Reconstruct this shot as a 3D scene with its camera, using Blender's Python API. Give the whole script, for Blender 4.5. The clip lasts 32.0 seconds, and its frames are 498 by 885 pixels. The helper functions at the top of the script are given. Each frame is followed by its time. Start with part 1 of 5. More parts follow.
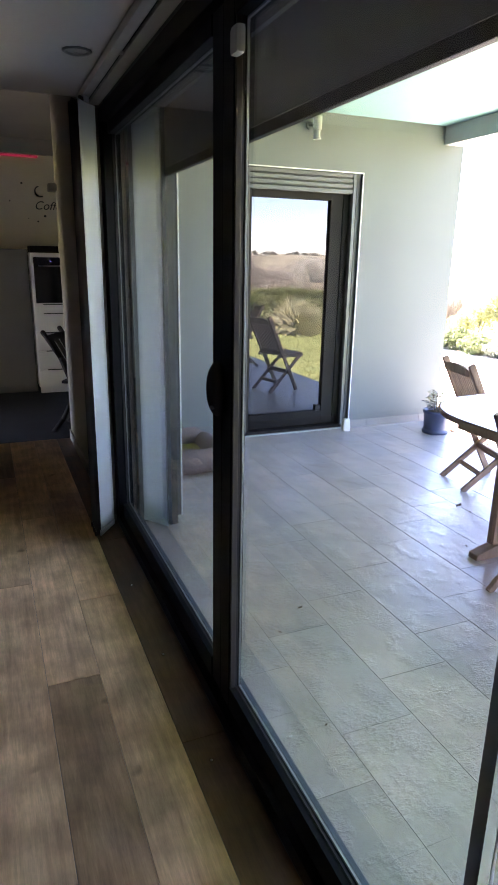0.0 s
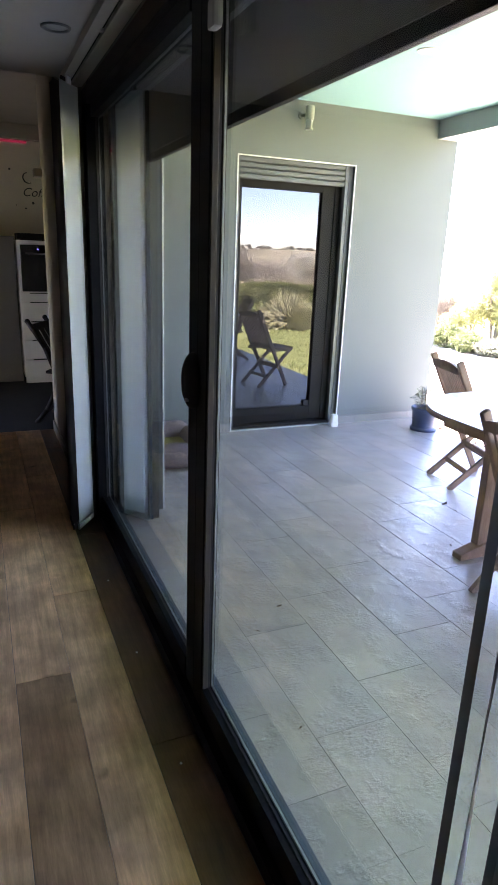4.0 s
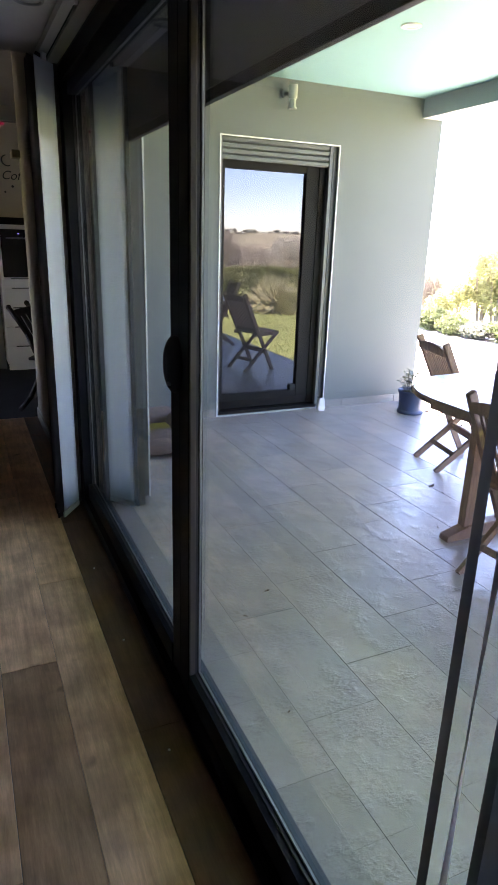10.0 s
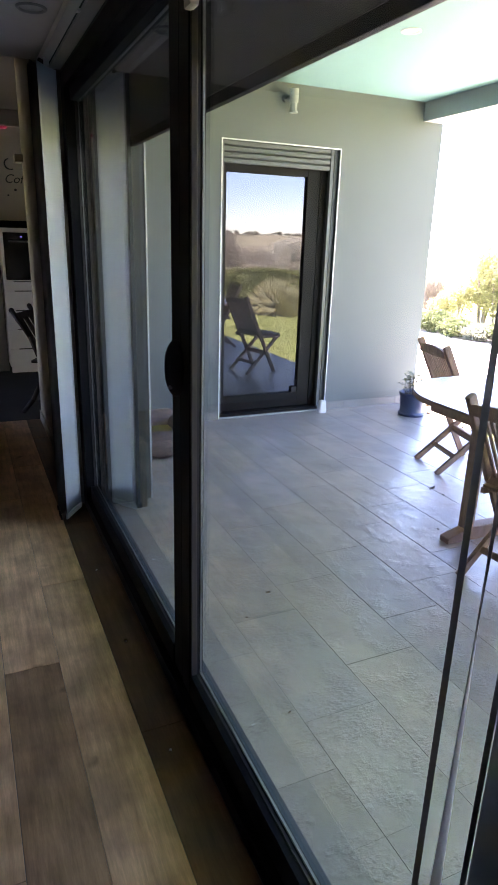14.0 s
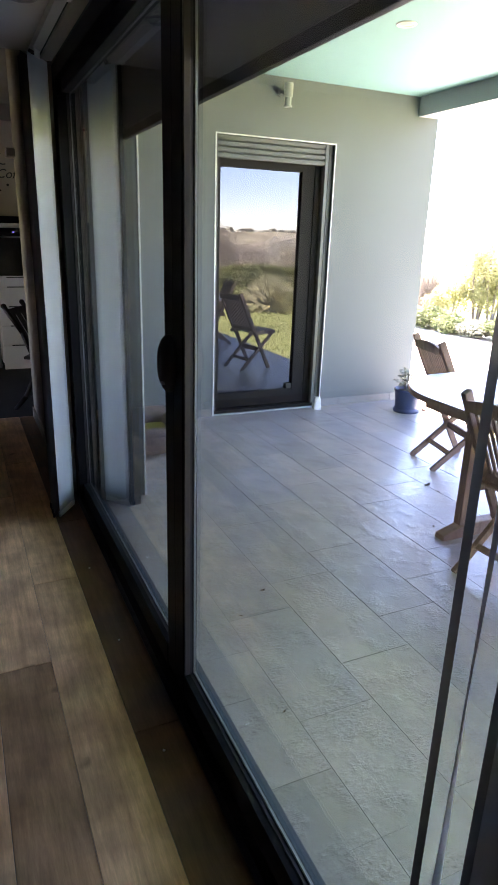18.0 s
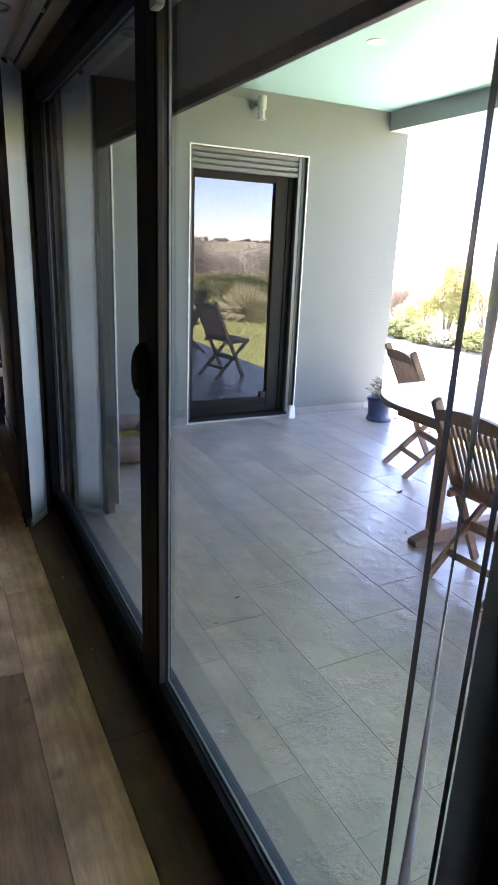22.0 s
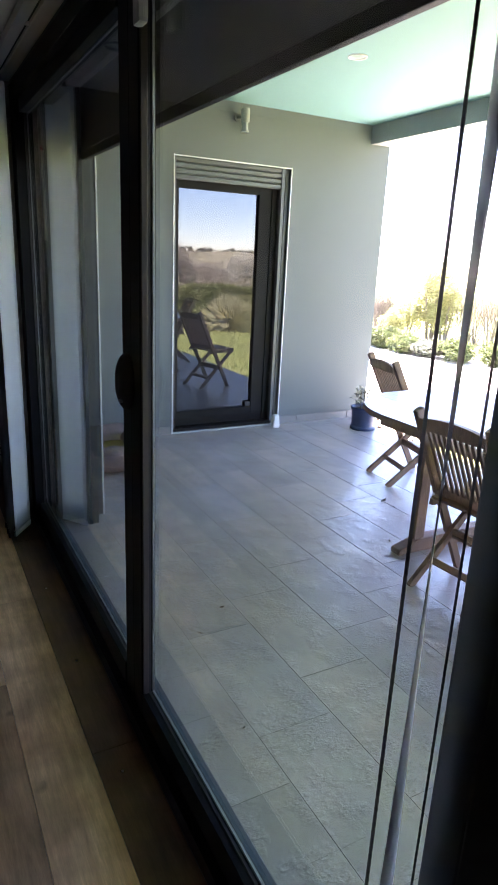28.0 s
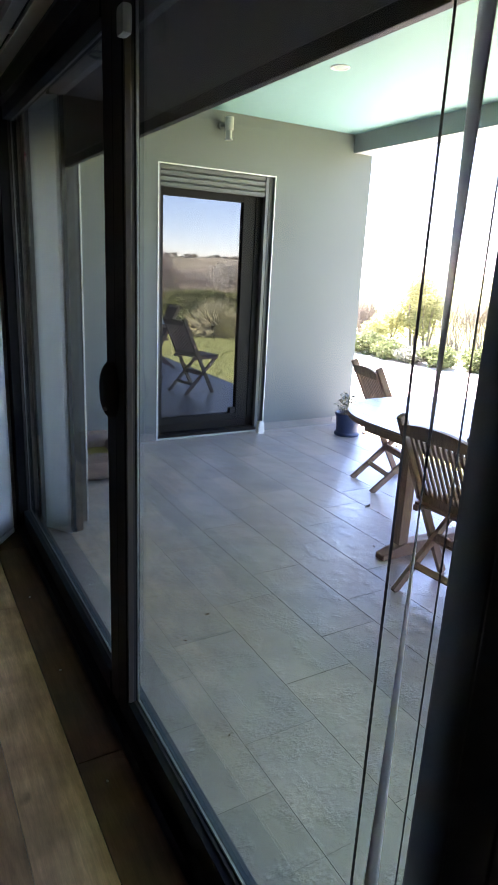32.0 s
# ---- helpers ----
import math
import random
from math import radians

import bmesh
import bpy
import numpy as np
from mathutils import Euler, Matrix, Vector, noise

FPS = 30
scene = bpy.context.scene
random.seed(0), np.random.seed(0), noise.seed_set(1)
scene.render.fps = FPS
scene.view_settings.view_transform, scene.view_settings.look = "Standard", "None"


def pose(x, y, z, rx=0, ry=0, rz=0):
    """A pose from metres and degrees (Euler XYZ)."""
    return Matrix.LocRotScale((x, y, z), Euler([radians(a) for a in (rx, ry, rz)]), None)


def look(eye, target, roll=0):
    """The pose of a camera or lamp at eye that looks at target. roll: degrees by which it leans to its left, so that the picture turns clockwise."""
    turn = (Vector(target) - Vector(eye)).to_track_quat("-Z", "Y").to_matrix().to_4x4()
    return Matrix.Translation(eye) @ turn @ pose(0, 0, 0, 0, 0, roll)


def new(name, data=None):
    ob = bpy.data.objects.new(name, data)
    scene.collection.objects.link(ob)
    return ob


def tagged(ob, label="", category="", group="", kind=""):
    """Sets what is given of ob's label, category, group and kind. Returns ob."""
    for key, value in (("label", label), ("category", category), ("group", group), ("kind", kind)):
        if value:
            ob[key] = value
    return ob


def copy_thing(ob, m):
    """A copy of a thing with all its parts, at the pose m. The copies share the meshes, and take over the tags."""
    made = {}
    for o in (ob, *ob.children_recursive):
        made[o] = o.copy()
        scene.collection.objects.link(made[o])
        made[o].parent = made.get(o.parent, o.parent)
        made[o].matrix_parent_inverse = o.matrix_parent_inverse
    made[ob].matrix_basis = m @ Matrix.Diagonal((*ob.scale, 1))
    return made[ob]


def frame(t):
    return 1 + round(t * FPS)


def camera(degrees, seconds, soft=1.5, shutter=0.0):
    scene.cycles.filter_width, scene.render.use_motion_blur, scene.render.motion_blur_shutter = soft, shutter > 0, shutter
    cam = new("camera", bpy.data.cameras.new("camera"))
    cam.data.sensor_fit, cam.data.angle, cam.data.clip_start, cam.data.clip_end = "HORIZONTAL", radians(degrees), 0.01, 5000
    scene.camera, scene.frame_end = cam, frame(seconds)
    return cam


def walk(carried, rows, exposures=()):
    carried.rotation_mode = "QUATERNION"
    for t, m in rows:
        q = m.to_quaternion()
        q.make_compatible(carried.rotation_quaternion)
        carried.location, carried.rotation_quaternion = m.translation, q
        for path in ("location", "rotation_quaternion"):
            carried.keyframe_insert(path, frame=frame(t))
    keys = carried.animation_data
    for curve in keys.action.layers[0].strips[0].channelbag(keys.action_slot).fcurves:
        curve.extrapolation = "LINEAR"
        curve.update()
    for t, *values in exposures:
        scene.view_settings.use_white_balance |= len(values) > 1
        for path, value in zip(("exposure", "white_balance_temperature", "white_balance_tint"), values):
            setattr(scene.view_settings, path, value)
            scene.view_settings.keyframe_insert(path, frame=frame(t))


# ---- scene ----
cam = camera(43.5, 32.0)
PATH = [
    (0, (-0.028, 0.014, 1.504), (0.712, 1.785, 0.938), 1.0),
    (0.5, (0.015, 0.044, 1.498), (0.705, 1.839, 0.947), 2.0),
    (1, (0.026, 0.056, 1.492), (0.776, 1.821, 0.925), 2.2),
    (1.5, (0.034, 0.066, 1.485), (0.76, 1.834, 0.895), 2.1),
    (2, (0.038, 0.066, 1.484), (0.794, 1.821, 0.893), 2.2),
    (2.5, (0.044, 0.065, 1.475), (0.811, 1.818, 0.894), 2.2),
    (3, (0.043, 0.066, 1.472), (0.831, 1.81, 0.891), 2.6),
    (3.5, (0.039, 0.052, 1.489), (0.8, 1.808, 0.908), 2.2),
    (5.5, (0.046, 0.058, 1.479), (0.819, 1.803, 0.88), 2.2),
    (6, (0.051, 0.063, 1.478), (0.814, 1.806, 0.863), 1.9),
    (6.5, (0.056, 0.071, 1.465), (0.845, 1.805, 0.857), 2.3),
    (7, (0.056, 0.073, 1.475), (0.853, 1.799, 0.852), 2.1),
    (7.5, (0.065, 0.068, 1.476), (0.852, 1.797, 0.852), 1.5),
    (8, (0.071, 0.063, 1.48), (0.851, 1.795, 0.854), 1.2),
    (8.5, (0.066, 0.064, 1.476), (0.852, 1.799, 0.866), 1.4),
    (9, (0.066, 0.072, 1.46), (0.866, 1.799, 0.844), 1.9),
    (9.5, (0.064, 0.064, 1.476), (0.857, 1.795, 0.864), 1.8),
    (10, (0.06, 0.07, 1.475), (0.853, 1.797, 0.85), 1.8),
    (10.5, (0.068, 0.069, 1.47), (0.857, 1.799, 0.851), 1.6),
    (11, (0.065, 0.065, 1.475), (0.852, 1.79, 0.839), 1.7),
    (11.5, (0.067, 0.063, 1.478), (0.861, 1.789, 0.854), 1.8),
    (12, (0.062, 0.058, 1.482), (0.864, 1.783, 0.865), 1.8),
    (12.5, (0.064, 0.055, 1.48), (0.856, 1.783, 0.857), 1.7),
    (13, (0.059, 0.055, 1.48), (0.847, 1.785, 0.857), 1.6),
    (13.5, (0.056, 0.056, 1.48), (0.85, 1.784, 0.861), 1.9),
    (14, (0.057, 0.052, 1.485), (0.844, 1.783, 0.865), 1.7),
    (14.5, (0.057, 0.057, 1.477), (0.858, 1.781, 0.855), 2.1),
    (16.5, (0.068, 0.074, 1.468), (0.87, 1.794, 0.837), 1.8),
    (17, (0.065, 0.074, 1.472), (0.87, 1.789, 0.832), 2.1),
    (17.5, (0.065, 0.079, 1.467), (0.863, 1.797, 0.825), 2.0),
    (18, (0.069, 0.073, 1.475), (0.87, 1.794, 0.847), 1.8),
    (18.5, (0.068, 0.072, 1.47), (0.877, 1.793, 0.852), 1.8),
    (19, (0.067, 0.071, 1.474), (0.883, 1.786, 0.848), 1.8),
    (19.5, (0.067, 0.064, 1.477), (0.883, 1.781, 0.853), 1.8),
    (20, (0.061, 0.063, 1.483), (0.888, 1.775, 0.861), 2.0),
    (20.5, (0.062, 0.059, 1.482), (0.903, 1.767, 0.868), 2.1),
    (21, (0.061, 0.057, 1.48), (0.907, 1.764, 0.87), 2.1),
    (21.5, (0.062, 0.054, 1.481), (0.915, 1.765, 0.893), 2.0),
    (22, (0.065, 0.056, 1.476), (0.941, 1.751, 0.878), 2.4),
    (22.5, (0.061, 0.052, 1.486), (0.954, 1.736, 0.882), 2.7),
    (23, (0.064, 0.057, 1.487), (0.986, 1.723, 0.875), 3.1),
    (23.5, (0.065, 0.057, 1.477), (0.983, 1.731, 0.881), 2.9),
    (24, (0.065, 0.054, 1.479), (0.979, 1.728, 0.876), 2.7),
    (24.5, (0.066, 0.051, 1.486), (0.97, 1.728, 0.877), 2.6),
    (25, (0.063, 0.051, 1.479), (0.965, 1.733, 0.881), 2.4),
    (25.5, (0.062, 0.049, 1.483), (0.963, 1.734, 0.892), 2.5),
    (27.5, (0.061, 0.042, 1.488), (0.977, 1.726, 0.919), 2.6),
    (28, (0.063, 0.045, 1.481), (0.985, 1.727, 0.912), 2.6),
    (28.5, (0.062, 0.043, 1.484), (0.992, 1.724, 0.929), 2.5),
    (29, (0.058, 0.035, 1.49), (0.99, 1.714, 0.932), 2.6),
    (29.5, (0.055, 0.041, 1.485), (0.997, 1.716, 0.931), 2.8),
    (30, (0.058, 0.049, 1.479), (1.0, 1.725, 0.93), 2.8),
    (30.5, (0.06, 0.048, 1.481), (1.017, 1.713, 0.922), 2.8),
    (31, (0.061, 0.042, 1.48), (1.014, 1.713, 0.935), 2.8),
    (31.5, (0.082, 0.072, 1.472), (1.037, 1.74, 0.917), 2.6),
    (32, (0.062, 0.039, 1.488), (1.027, 1.703, 0.939), 2.8),
]
walk(cam, [(t, look(eye, target, roll)) for t, eye, target, roll in PATH], exposures=((0, 5.0, 6800, 33), (3, 4.98, 6800, 33), (6, 4.68, 6800, 33), (25, 4.66, 6800, 33), (28, 4.42, 6640, 31), (32, 4.36, 6600, 29)))

# ---- light ----
SUN = Vector((0.19 * math.cos(radians(58)), 0.98 * math.cos(radians(58)), math.sin(radians(58))))
world = bpy.data.worlds.new("sky")
scene.world = world
world.use_nodes = True
wn = world.node_tree
sky = wn.nodes.new("ShaderNodeTexSky")
sky.sky_type = "NISHITA"
sky.sun_disc = False
sky.sun_elevation = radians(58)
sky.sun_rotation = math.atan2(SUN.x, SUN.y)
sky.altitude = 800
sky.air_density, sky.dust_density, sky.ozone_density = 0.85, 0.0, 0.7
wn.links.new(sky.outputs[0], wn.nodes["Background"].inputs[0])
wn.nodes["Background"].inputs[1].default_value = 0.09
sun = new("sun", bpy.data.lights.new("sun", "SUN"))
sun.data.energy, sun.data.angle, sun.data.color = 5.0, radians(0.6), (1.0, 0.95, 0.86)
sun.matrix_world = look(SUN * 40, (0, 0, 0))


# ---- materials ----
def mat(name, color, rough=0.6, metal=0.0, spec=0.5, grain=0.0, grain_scale=60.0, stain=0.0, stain_scale=3.0, bump=0.0, bump_scale=80.0,
        stretch=(1, 1, 1), vary=0.0, tint=None, rough_var=0.0, trans=0.0):
    """Painted, stone, wood or metal surface with fine grain, broad stains, relief and a shift from piece to piece."""
    m = bpy.data.materials.new(name)
    m.use_nodes = True
    nt = m.node_tree
    nd, ln = nt.nodes, nt.links
    b = nd["Principled BSDF"]
    b.inputs["Roughness"].default_value = rough
    b.inputs["Metallic"].default_value = metal
    b.inputs["Specular IOR Level"].default_value = spec
    tc = nd.new("ShaderNodeTexCoord")
    mp = nd.new("ShaderNodeMapping")
    mp.inputs["Scale"].default_value = stretch
    ln.new(tc.outputs["Object"], mp.inputs["Vector"])
    info = nd.new("ShaderNodeObjectInfo")
    off = nd.new("ShaderNodeVectorMath")
    off.operation = "MULTIPLY_ADD"
    comb = nd.new("ShaderNodeCombineXYZ")
    for i in range(3):
        ln.new(info.outputs["Random"], comb.inputs[i])
    off.inputs[1].default_value = (31.0, 17.0, 23.0) if vary else (0, 0, 0)
    ln.new(comb.outputs[0], off.inputs[0])
    ln.new(mp.outputs[0], off.inputs[2])
    vec = off.outputs[0]

    def noise_tex(scale, detail=6.0):
        n = nd.new("ShaderNodeTexNoise")
        n.inputs["Scale"].default_value = scale
        n.inputs["Detail"].default_value = detail
        n.inputs["Roughness"].default_value = 0.62
        ln.new(vec, n.inputs["Vector"])
        return n.outputs["Fac"]

    def ramp(sock, lo, hi):
        r = nd.new("ShaderNodeMapRange")
        r.inputs["From Min"].default_value, r.inputs["From Max"].default_value = 0.3, 0.7
        r.inputs["To Min"].default_value, r.inputs["To Max"].default_value = lo, hi
        ln.new(sock, r.inputs["Value"])
        return r.outputs[0]

    val = None
    for amount, scale in ((grain, grain_scale), (stain, stain_scale)):
        if amount:
            s = ramp(noise_tex(scale), 1 - amount, 1 + amount)
            if val is None:
                val = s
            else:
                mu = nd.new("ShaderNodeMath")
                mu.operation = "MULTIPLY"
                ln.new(val, mu.inputs[0]), ln.new(s, mu.inputs[1])
                val = mu.outputs[0]
    if vary:
        r = nd.new("ShaderNodeMapRange")
        r.inputs["To Min"].default_value, r.inputs["To Max"].default_value = 1 - vary, 1 + vary
        ln.new(info.outputs["Random"], r.inputs["Value"])
        if val is None:
            val = r.outputs[0]
        else:
            mu = nd.new("ShaderNodeMath")
            mu.operation = "MULTIPLY"
            ln.new(val, mu.inputs[0]), ln.new(r.outputs[0], mu.inputs[1])
            val = mu.outputs[0]
    col = None
    if tint:
        mx = nd.new("ShaderNodeMix")
        mx.data_type = "RGBA"
        mx.inputs["A"].default_value, mx.inputs["B"].default_value = (*color, 1), (*tint, 1)
        ln.new(ramp(noise_tex(stain_scale * 1.7 + 0.3), 0, 1), mx.inputs["Factor"])
        col = mx.outputs["Result"]
    if val is not None:
        mv = nd.new("ShaderNodeMix")
        mv.data_type, mv.blend_type = "RGBA", "MULTIPLY"
        mv.inputs["Factor"].default_value = 1.0
        if col is None:
            mv.inputs["A"].default_value = (*color, 1)
        else:
            ln.new(col, mv.inputs["A"])
        ln.new(val, mv.inputs["B"])
        col = mv.outputs["Result"]
    if col is None:
        b.inputs["Base Color"].default_value = (*color, 1)
    else:
        ln.new(col, b.inputs["Base Color"])
    if rough_var:
        ln.new(ramp(noise_tex(stain_scale * 2.3), rough - rough_var, rough + rough_var), b.inputs["Roughness"])
    if bump:
        bp = nd.new("ShaderNodeBump")
        bp.inputs["Strength"].default_value = min(1.0, bump)
        bp.inputs["Distance"].default_value = 0.004
        ln.new(noise_tex(bump_scale, 4.0), bp.inputs["Height"])
        ln.new(bp.outputs[0], b.inputs["Normal"])
    if trans:
        b.inputs["Subsurface Weight"].default_value = 0.0
        b.inputs["Transmission Weight"].default_value = 0.0
        tr = nd.new("ShaderNodeBsdfTranslucent")
        ms = nd.new("ShaderNodeMixShader")
        ms.inputs[0].default_value = trans
        if col is None:
            tr.inputs[0].default_value = (*color, 1)
        else:
            ln.new(col, tr.inputs[0])
        ln.new(b.outputs[0], ms.inputs[1]), ln.new(tr.outputs[0], ms.inputs[2])
        ln.new(ms.outputs[0], nd["Material Output"].inputs[0])
    return m


def glass_mat(name, base, tint, gloss=(1, 1, 1), veil=0.0):
    """A window pane: clear, with the gloss that its angle gives and a pale diffuse veil for glare."""
    m = bpy.data.materials.new(name)
    m.use_nodes = True
    nt = m.node_tree
    nt.nodes.remove(nt.nodes["Principled BSDF"])
    lw = nt.nodes.new("ShaderNodeLayerWeight")
    lw.inputs["Blend"].default_value = 0.5
    pw, ma = nt.nodes.new("ShaderNodeMath"), nt.nodes.new("ShaderNodeMath")
    pw.operation, ma.operation = "POWER", "MULTIPLY_ADD"
    pw.inputs[1].default_value = 5.0
    ma.inputs[1].default_value, ma.inputs[2].default_value = 1.0 - base, base
    nt.links.new(lw.outputs["Facing"], pw.inputs[0])
    nt.links.new(pw.outputs[0], ma.inputs[0])
    tr, gl, mx = nt.nodes.new("ShaderNodeBsdfTransparent"), nt.nodes.new("ShaderNodeBsdfGlossy"), nt.nodes.new("ShaderNodeMixShader")
    tr.inputs[0].default_value = (*tint, 1)
    gl.inputs["Roughness"].default_value = 0.0
    gl.inputs["Color"].default_value = (*gloss, 1)
    nt.links.new(ma.outputs[0], mx.inputs[0])
    nt.links.new(tr.outputs[0], mx.inputs[1]), nt.links.new(gl.outputs[0], mx.inputs[2])
    if veil:
        di, ad = nt.nodes.new("ShaderNodeBsdfDiffuse"), nt.nodes.new("ShaderNodeAddShader")
        di.inputs["Color"].default_value = (veil, veil, veil, 1)
        nt.links.new(tr.outputs[0], ad.inputs[0]), nt.links.new(di.outputs[0], ad.inputs[1])
        nt.links.new(ad.outputs[0], mx.inputs[1])
    nt.links.new(mx.outputs[0], nt.nodes["Material Output"].inputs[0])
    return m


def glow_mat(name, color, strength):
    m = bpy.data.materials.new(name)
    m.use_nodes = True
    b = m.node_tree.nodes["Principled BSDF"]
    b.inputs["Base Color"].default_value = (*(0.08 * c for c in color), 1)
    b.inputs["Emission Color"].default_value = (*color, 1)
    b.inputs["Emission Strength"].default_value = strength
    return m


def node(nt, kind, **inputs):
    n = nt.nodes.new(kind)
    for key, value in inputs.items():
        sock = n.inputs[key.replace("_", " ")]
        if isinstance(value, bpy.types.NodeSocket):
            nt.links.new(value, sock)
        else:
            sock.default_value = value
    return n


def calc(nt, op, a, b=0.0, c=0.0):
    n = nt.nodes.new("ShaderNodeMath")
    n.operation = op
    for i, value in enumerate((a, b, c)):
        if isinstance(value, bpy.types.NodeSocket):
            nt.links.new(value, n.inputs[i])
        else:
            n.inputs[i].default_value = value
    return n.outputs[0]


def mix(nt, fac, a, b, blend="MIX"):
    n = nt.nodes.new("ShaderNodeMix")
    n.data_type, n.blend_type = "RGBA", blend
    for key, value in (("Factor", fac), ("A", a), ("B", b)):
        if isinstance(value, bpy.types.NodeSocket):
            nt.links.new(value, n.inputs[key])
        else:
            n.inputs[key].default_value = value if isinstance(value, float) else (*value, 1)
    return n.outputs["Result"]


def spread(nt, sock, lo, hi, a=0.0, b=1.0):
    n = node(nt, "ShaderNodeMapRange", Value=sock)
    for key, value in (("From Min", lo), ("From Max", hi), ("To Min", a), ("To Max", b)):
        n.inputs[key].default_value = value
    return n.outputs[0]


def piece_space(nt, stretch):
    """Object coordinates, shifted from piece to piece."""
    tc, info = nt.nodes.new("ShaderNodeTexCoord"), nt.nodes.new("ShaderNodeObjectInfo")
    shift = node(nt, "ShaderNodeCombineXYZ", X=calc(nt, "MULTIPLY", info.outputs["Random"], 37.0), Y=calc(nt, "MULTIPLY", info.outputs["Random"], 53.0), Z=calc(nt, "MULTIPLY", info.outputs["Random"], 19.0))
    add = nt.nodes.new("ShaderNodeVectorMath")
    nt.links.new(tc.outputs["Object"], add.inputs[0]), nt.links.new(shift.outputs[0], add.inputs[1])
    mp = nt.nodes.new("ShaderNodeMapping")
    mp.inputs["Scale"].default_value = stretch
    nt.links.new(add.outputs[0], mp.inputs["Vector"])
    return mp.outputs[0], add.outputs[0], info.outputs["Random"]


def tile_mat():
    """Slate-look porcelain: soft clouds, sparse crinkled ripples and pits."""
    m = bpy.data.materials.new("grey_slate_tile")
    m.use_nodes = True
    nt = m.node_tree
    b = nt.nodes["Principled BSDF"]
    v, plain, rnd = piece_space(nt, (0.85, 1.25, 1.0))
    clouds = node(nt, "ShaderNodeTexNoise", Vector=plain, Scale=3.2, Detail=5.0, Roughness=0.6).outputs["Fac"]
    warm = node(nt, "ShaderNodeTexNoise", Vector=plain, Scale=1.7, Detail=3.0).outputs["Fac"]
    fine = node(nt, "ShaderNodeTexNoise", Vector=plain, Scale=70.0, Detail=4.0).outputs["Fac"]
    col = mix(nt, spread(nt, warm, 0.42, 0.58), (0.305, 0.278, 0.284), (0.36, 0.306, 0.286))
    tone = calc(nt, "MULTIPLY", spread(nt, clouds, 0.38, 0.62, 0.86, 1.12), spread(nt, fine, 0.3, 0.7, 0.93, 1.07))
    tone = calc(nt, "MULTIPLY", tone, spread(nt, rnd, 0.0, 1.0, 0.92, 1.08))
    nt.links.new(mix(nt, 1.0, col, tone, "MULTIPLY"), b.inputs["Base Color"])
    mask = spread(nt, node(nt, "ShaderNodeTexNoise", Vector=plain, Scale=8.0, Detail=4.0).outputs["Fac"], 0.46, 0.6, 0.05, 1.0)
    tone_slot = b.inputs["Base Color"].links[0].from_socket
    ripple = node(nt, "ShaderNodeTexNoise", Vector=v, Scale=88.0, Detail=2.5).outputs["Fac"]
    pits = calc(nt, "MULTIPLY", mask, spread(nt, ripple, 0.35, 0.43, 1.0, 0.0))
    nt.links.new(mix(nt, 1.0, tone_slot, spread(nt, pits, 0.0, 1.0, 1.0, 0.55), "MULTIPLY"), b.inputs["Base Color"])
    swell = node(nt, "ShaderNodeTexNoise", Vector=plain, Scale=24.0, Detail=4.0).outputs["Fac"]
    height = calc(nt, "ADD", calc(nt, "MULTIPLY", calc(nt, "MULTIPLY", ripple, mask), 1.0), calc(nt, "MULTIPLY", swell, 0.16))
    bp = node(nt, "ShaderNodeBump", Height=height, Strength=0.7, Distance=0.005)
    nt.links.new(bp.outputs[0], b.inputs["Normal"])
    nt.links.new(spread(nt, fine, 0.3, 0.7, 0.28, 0.36), b.inputs["Roughness"])
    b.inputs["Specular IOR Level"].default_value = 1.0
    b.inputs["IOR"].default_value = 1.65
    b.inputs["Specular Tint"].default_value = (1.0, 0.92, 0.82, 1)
    return m


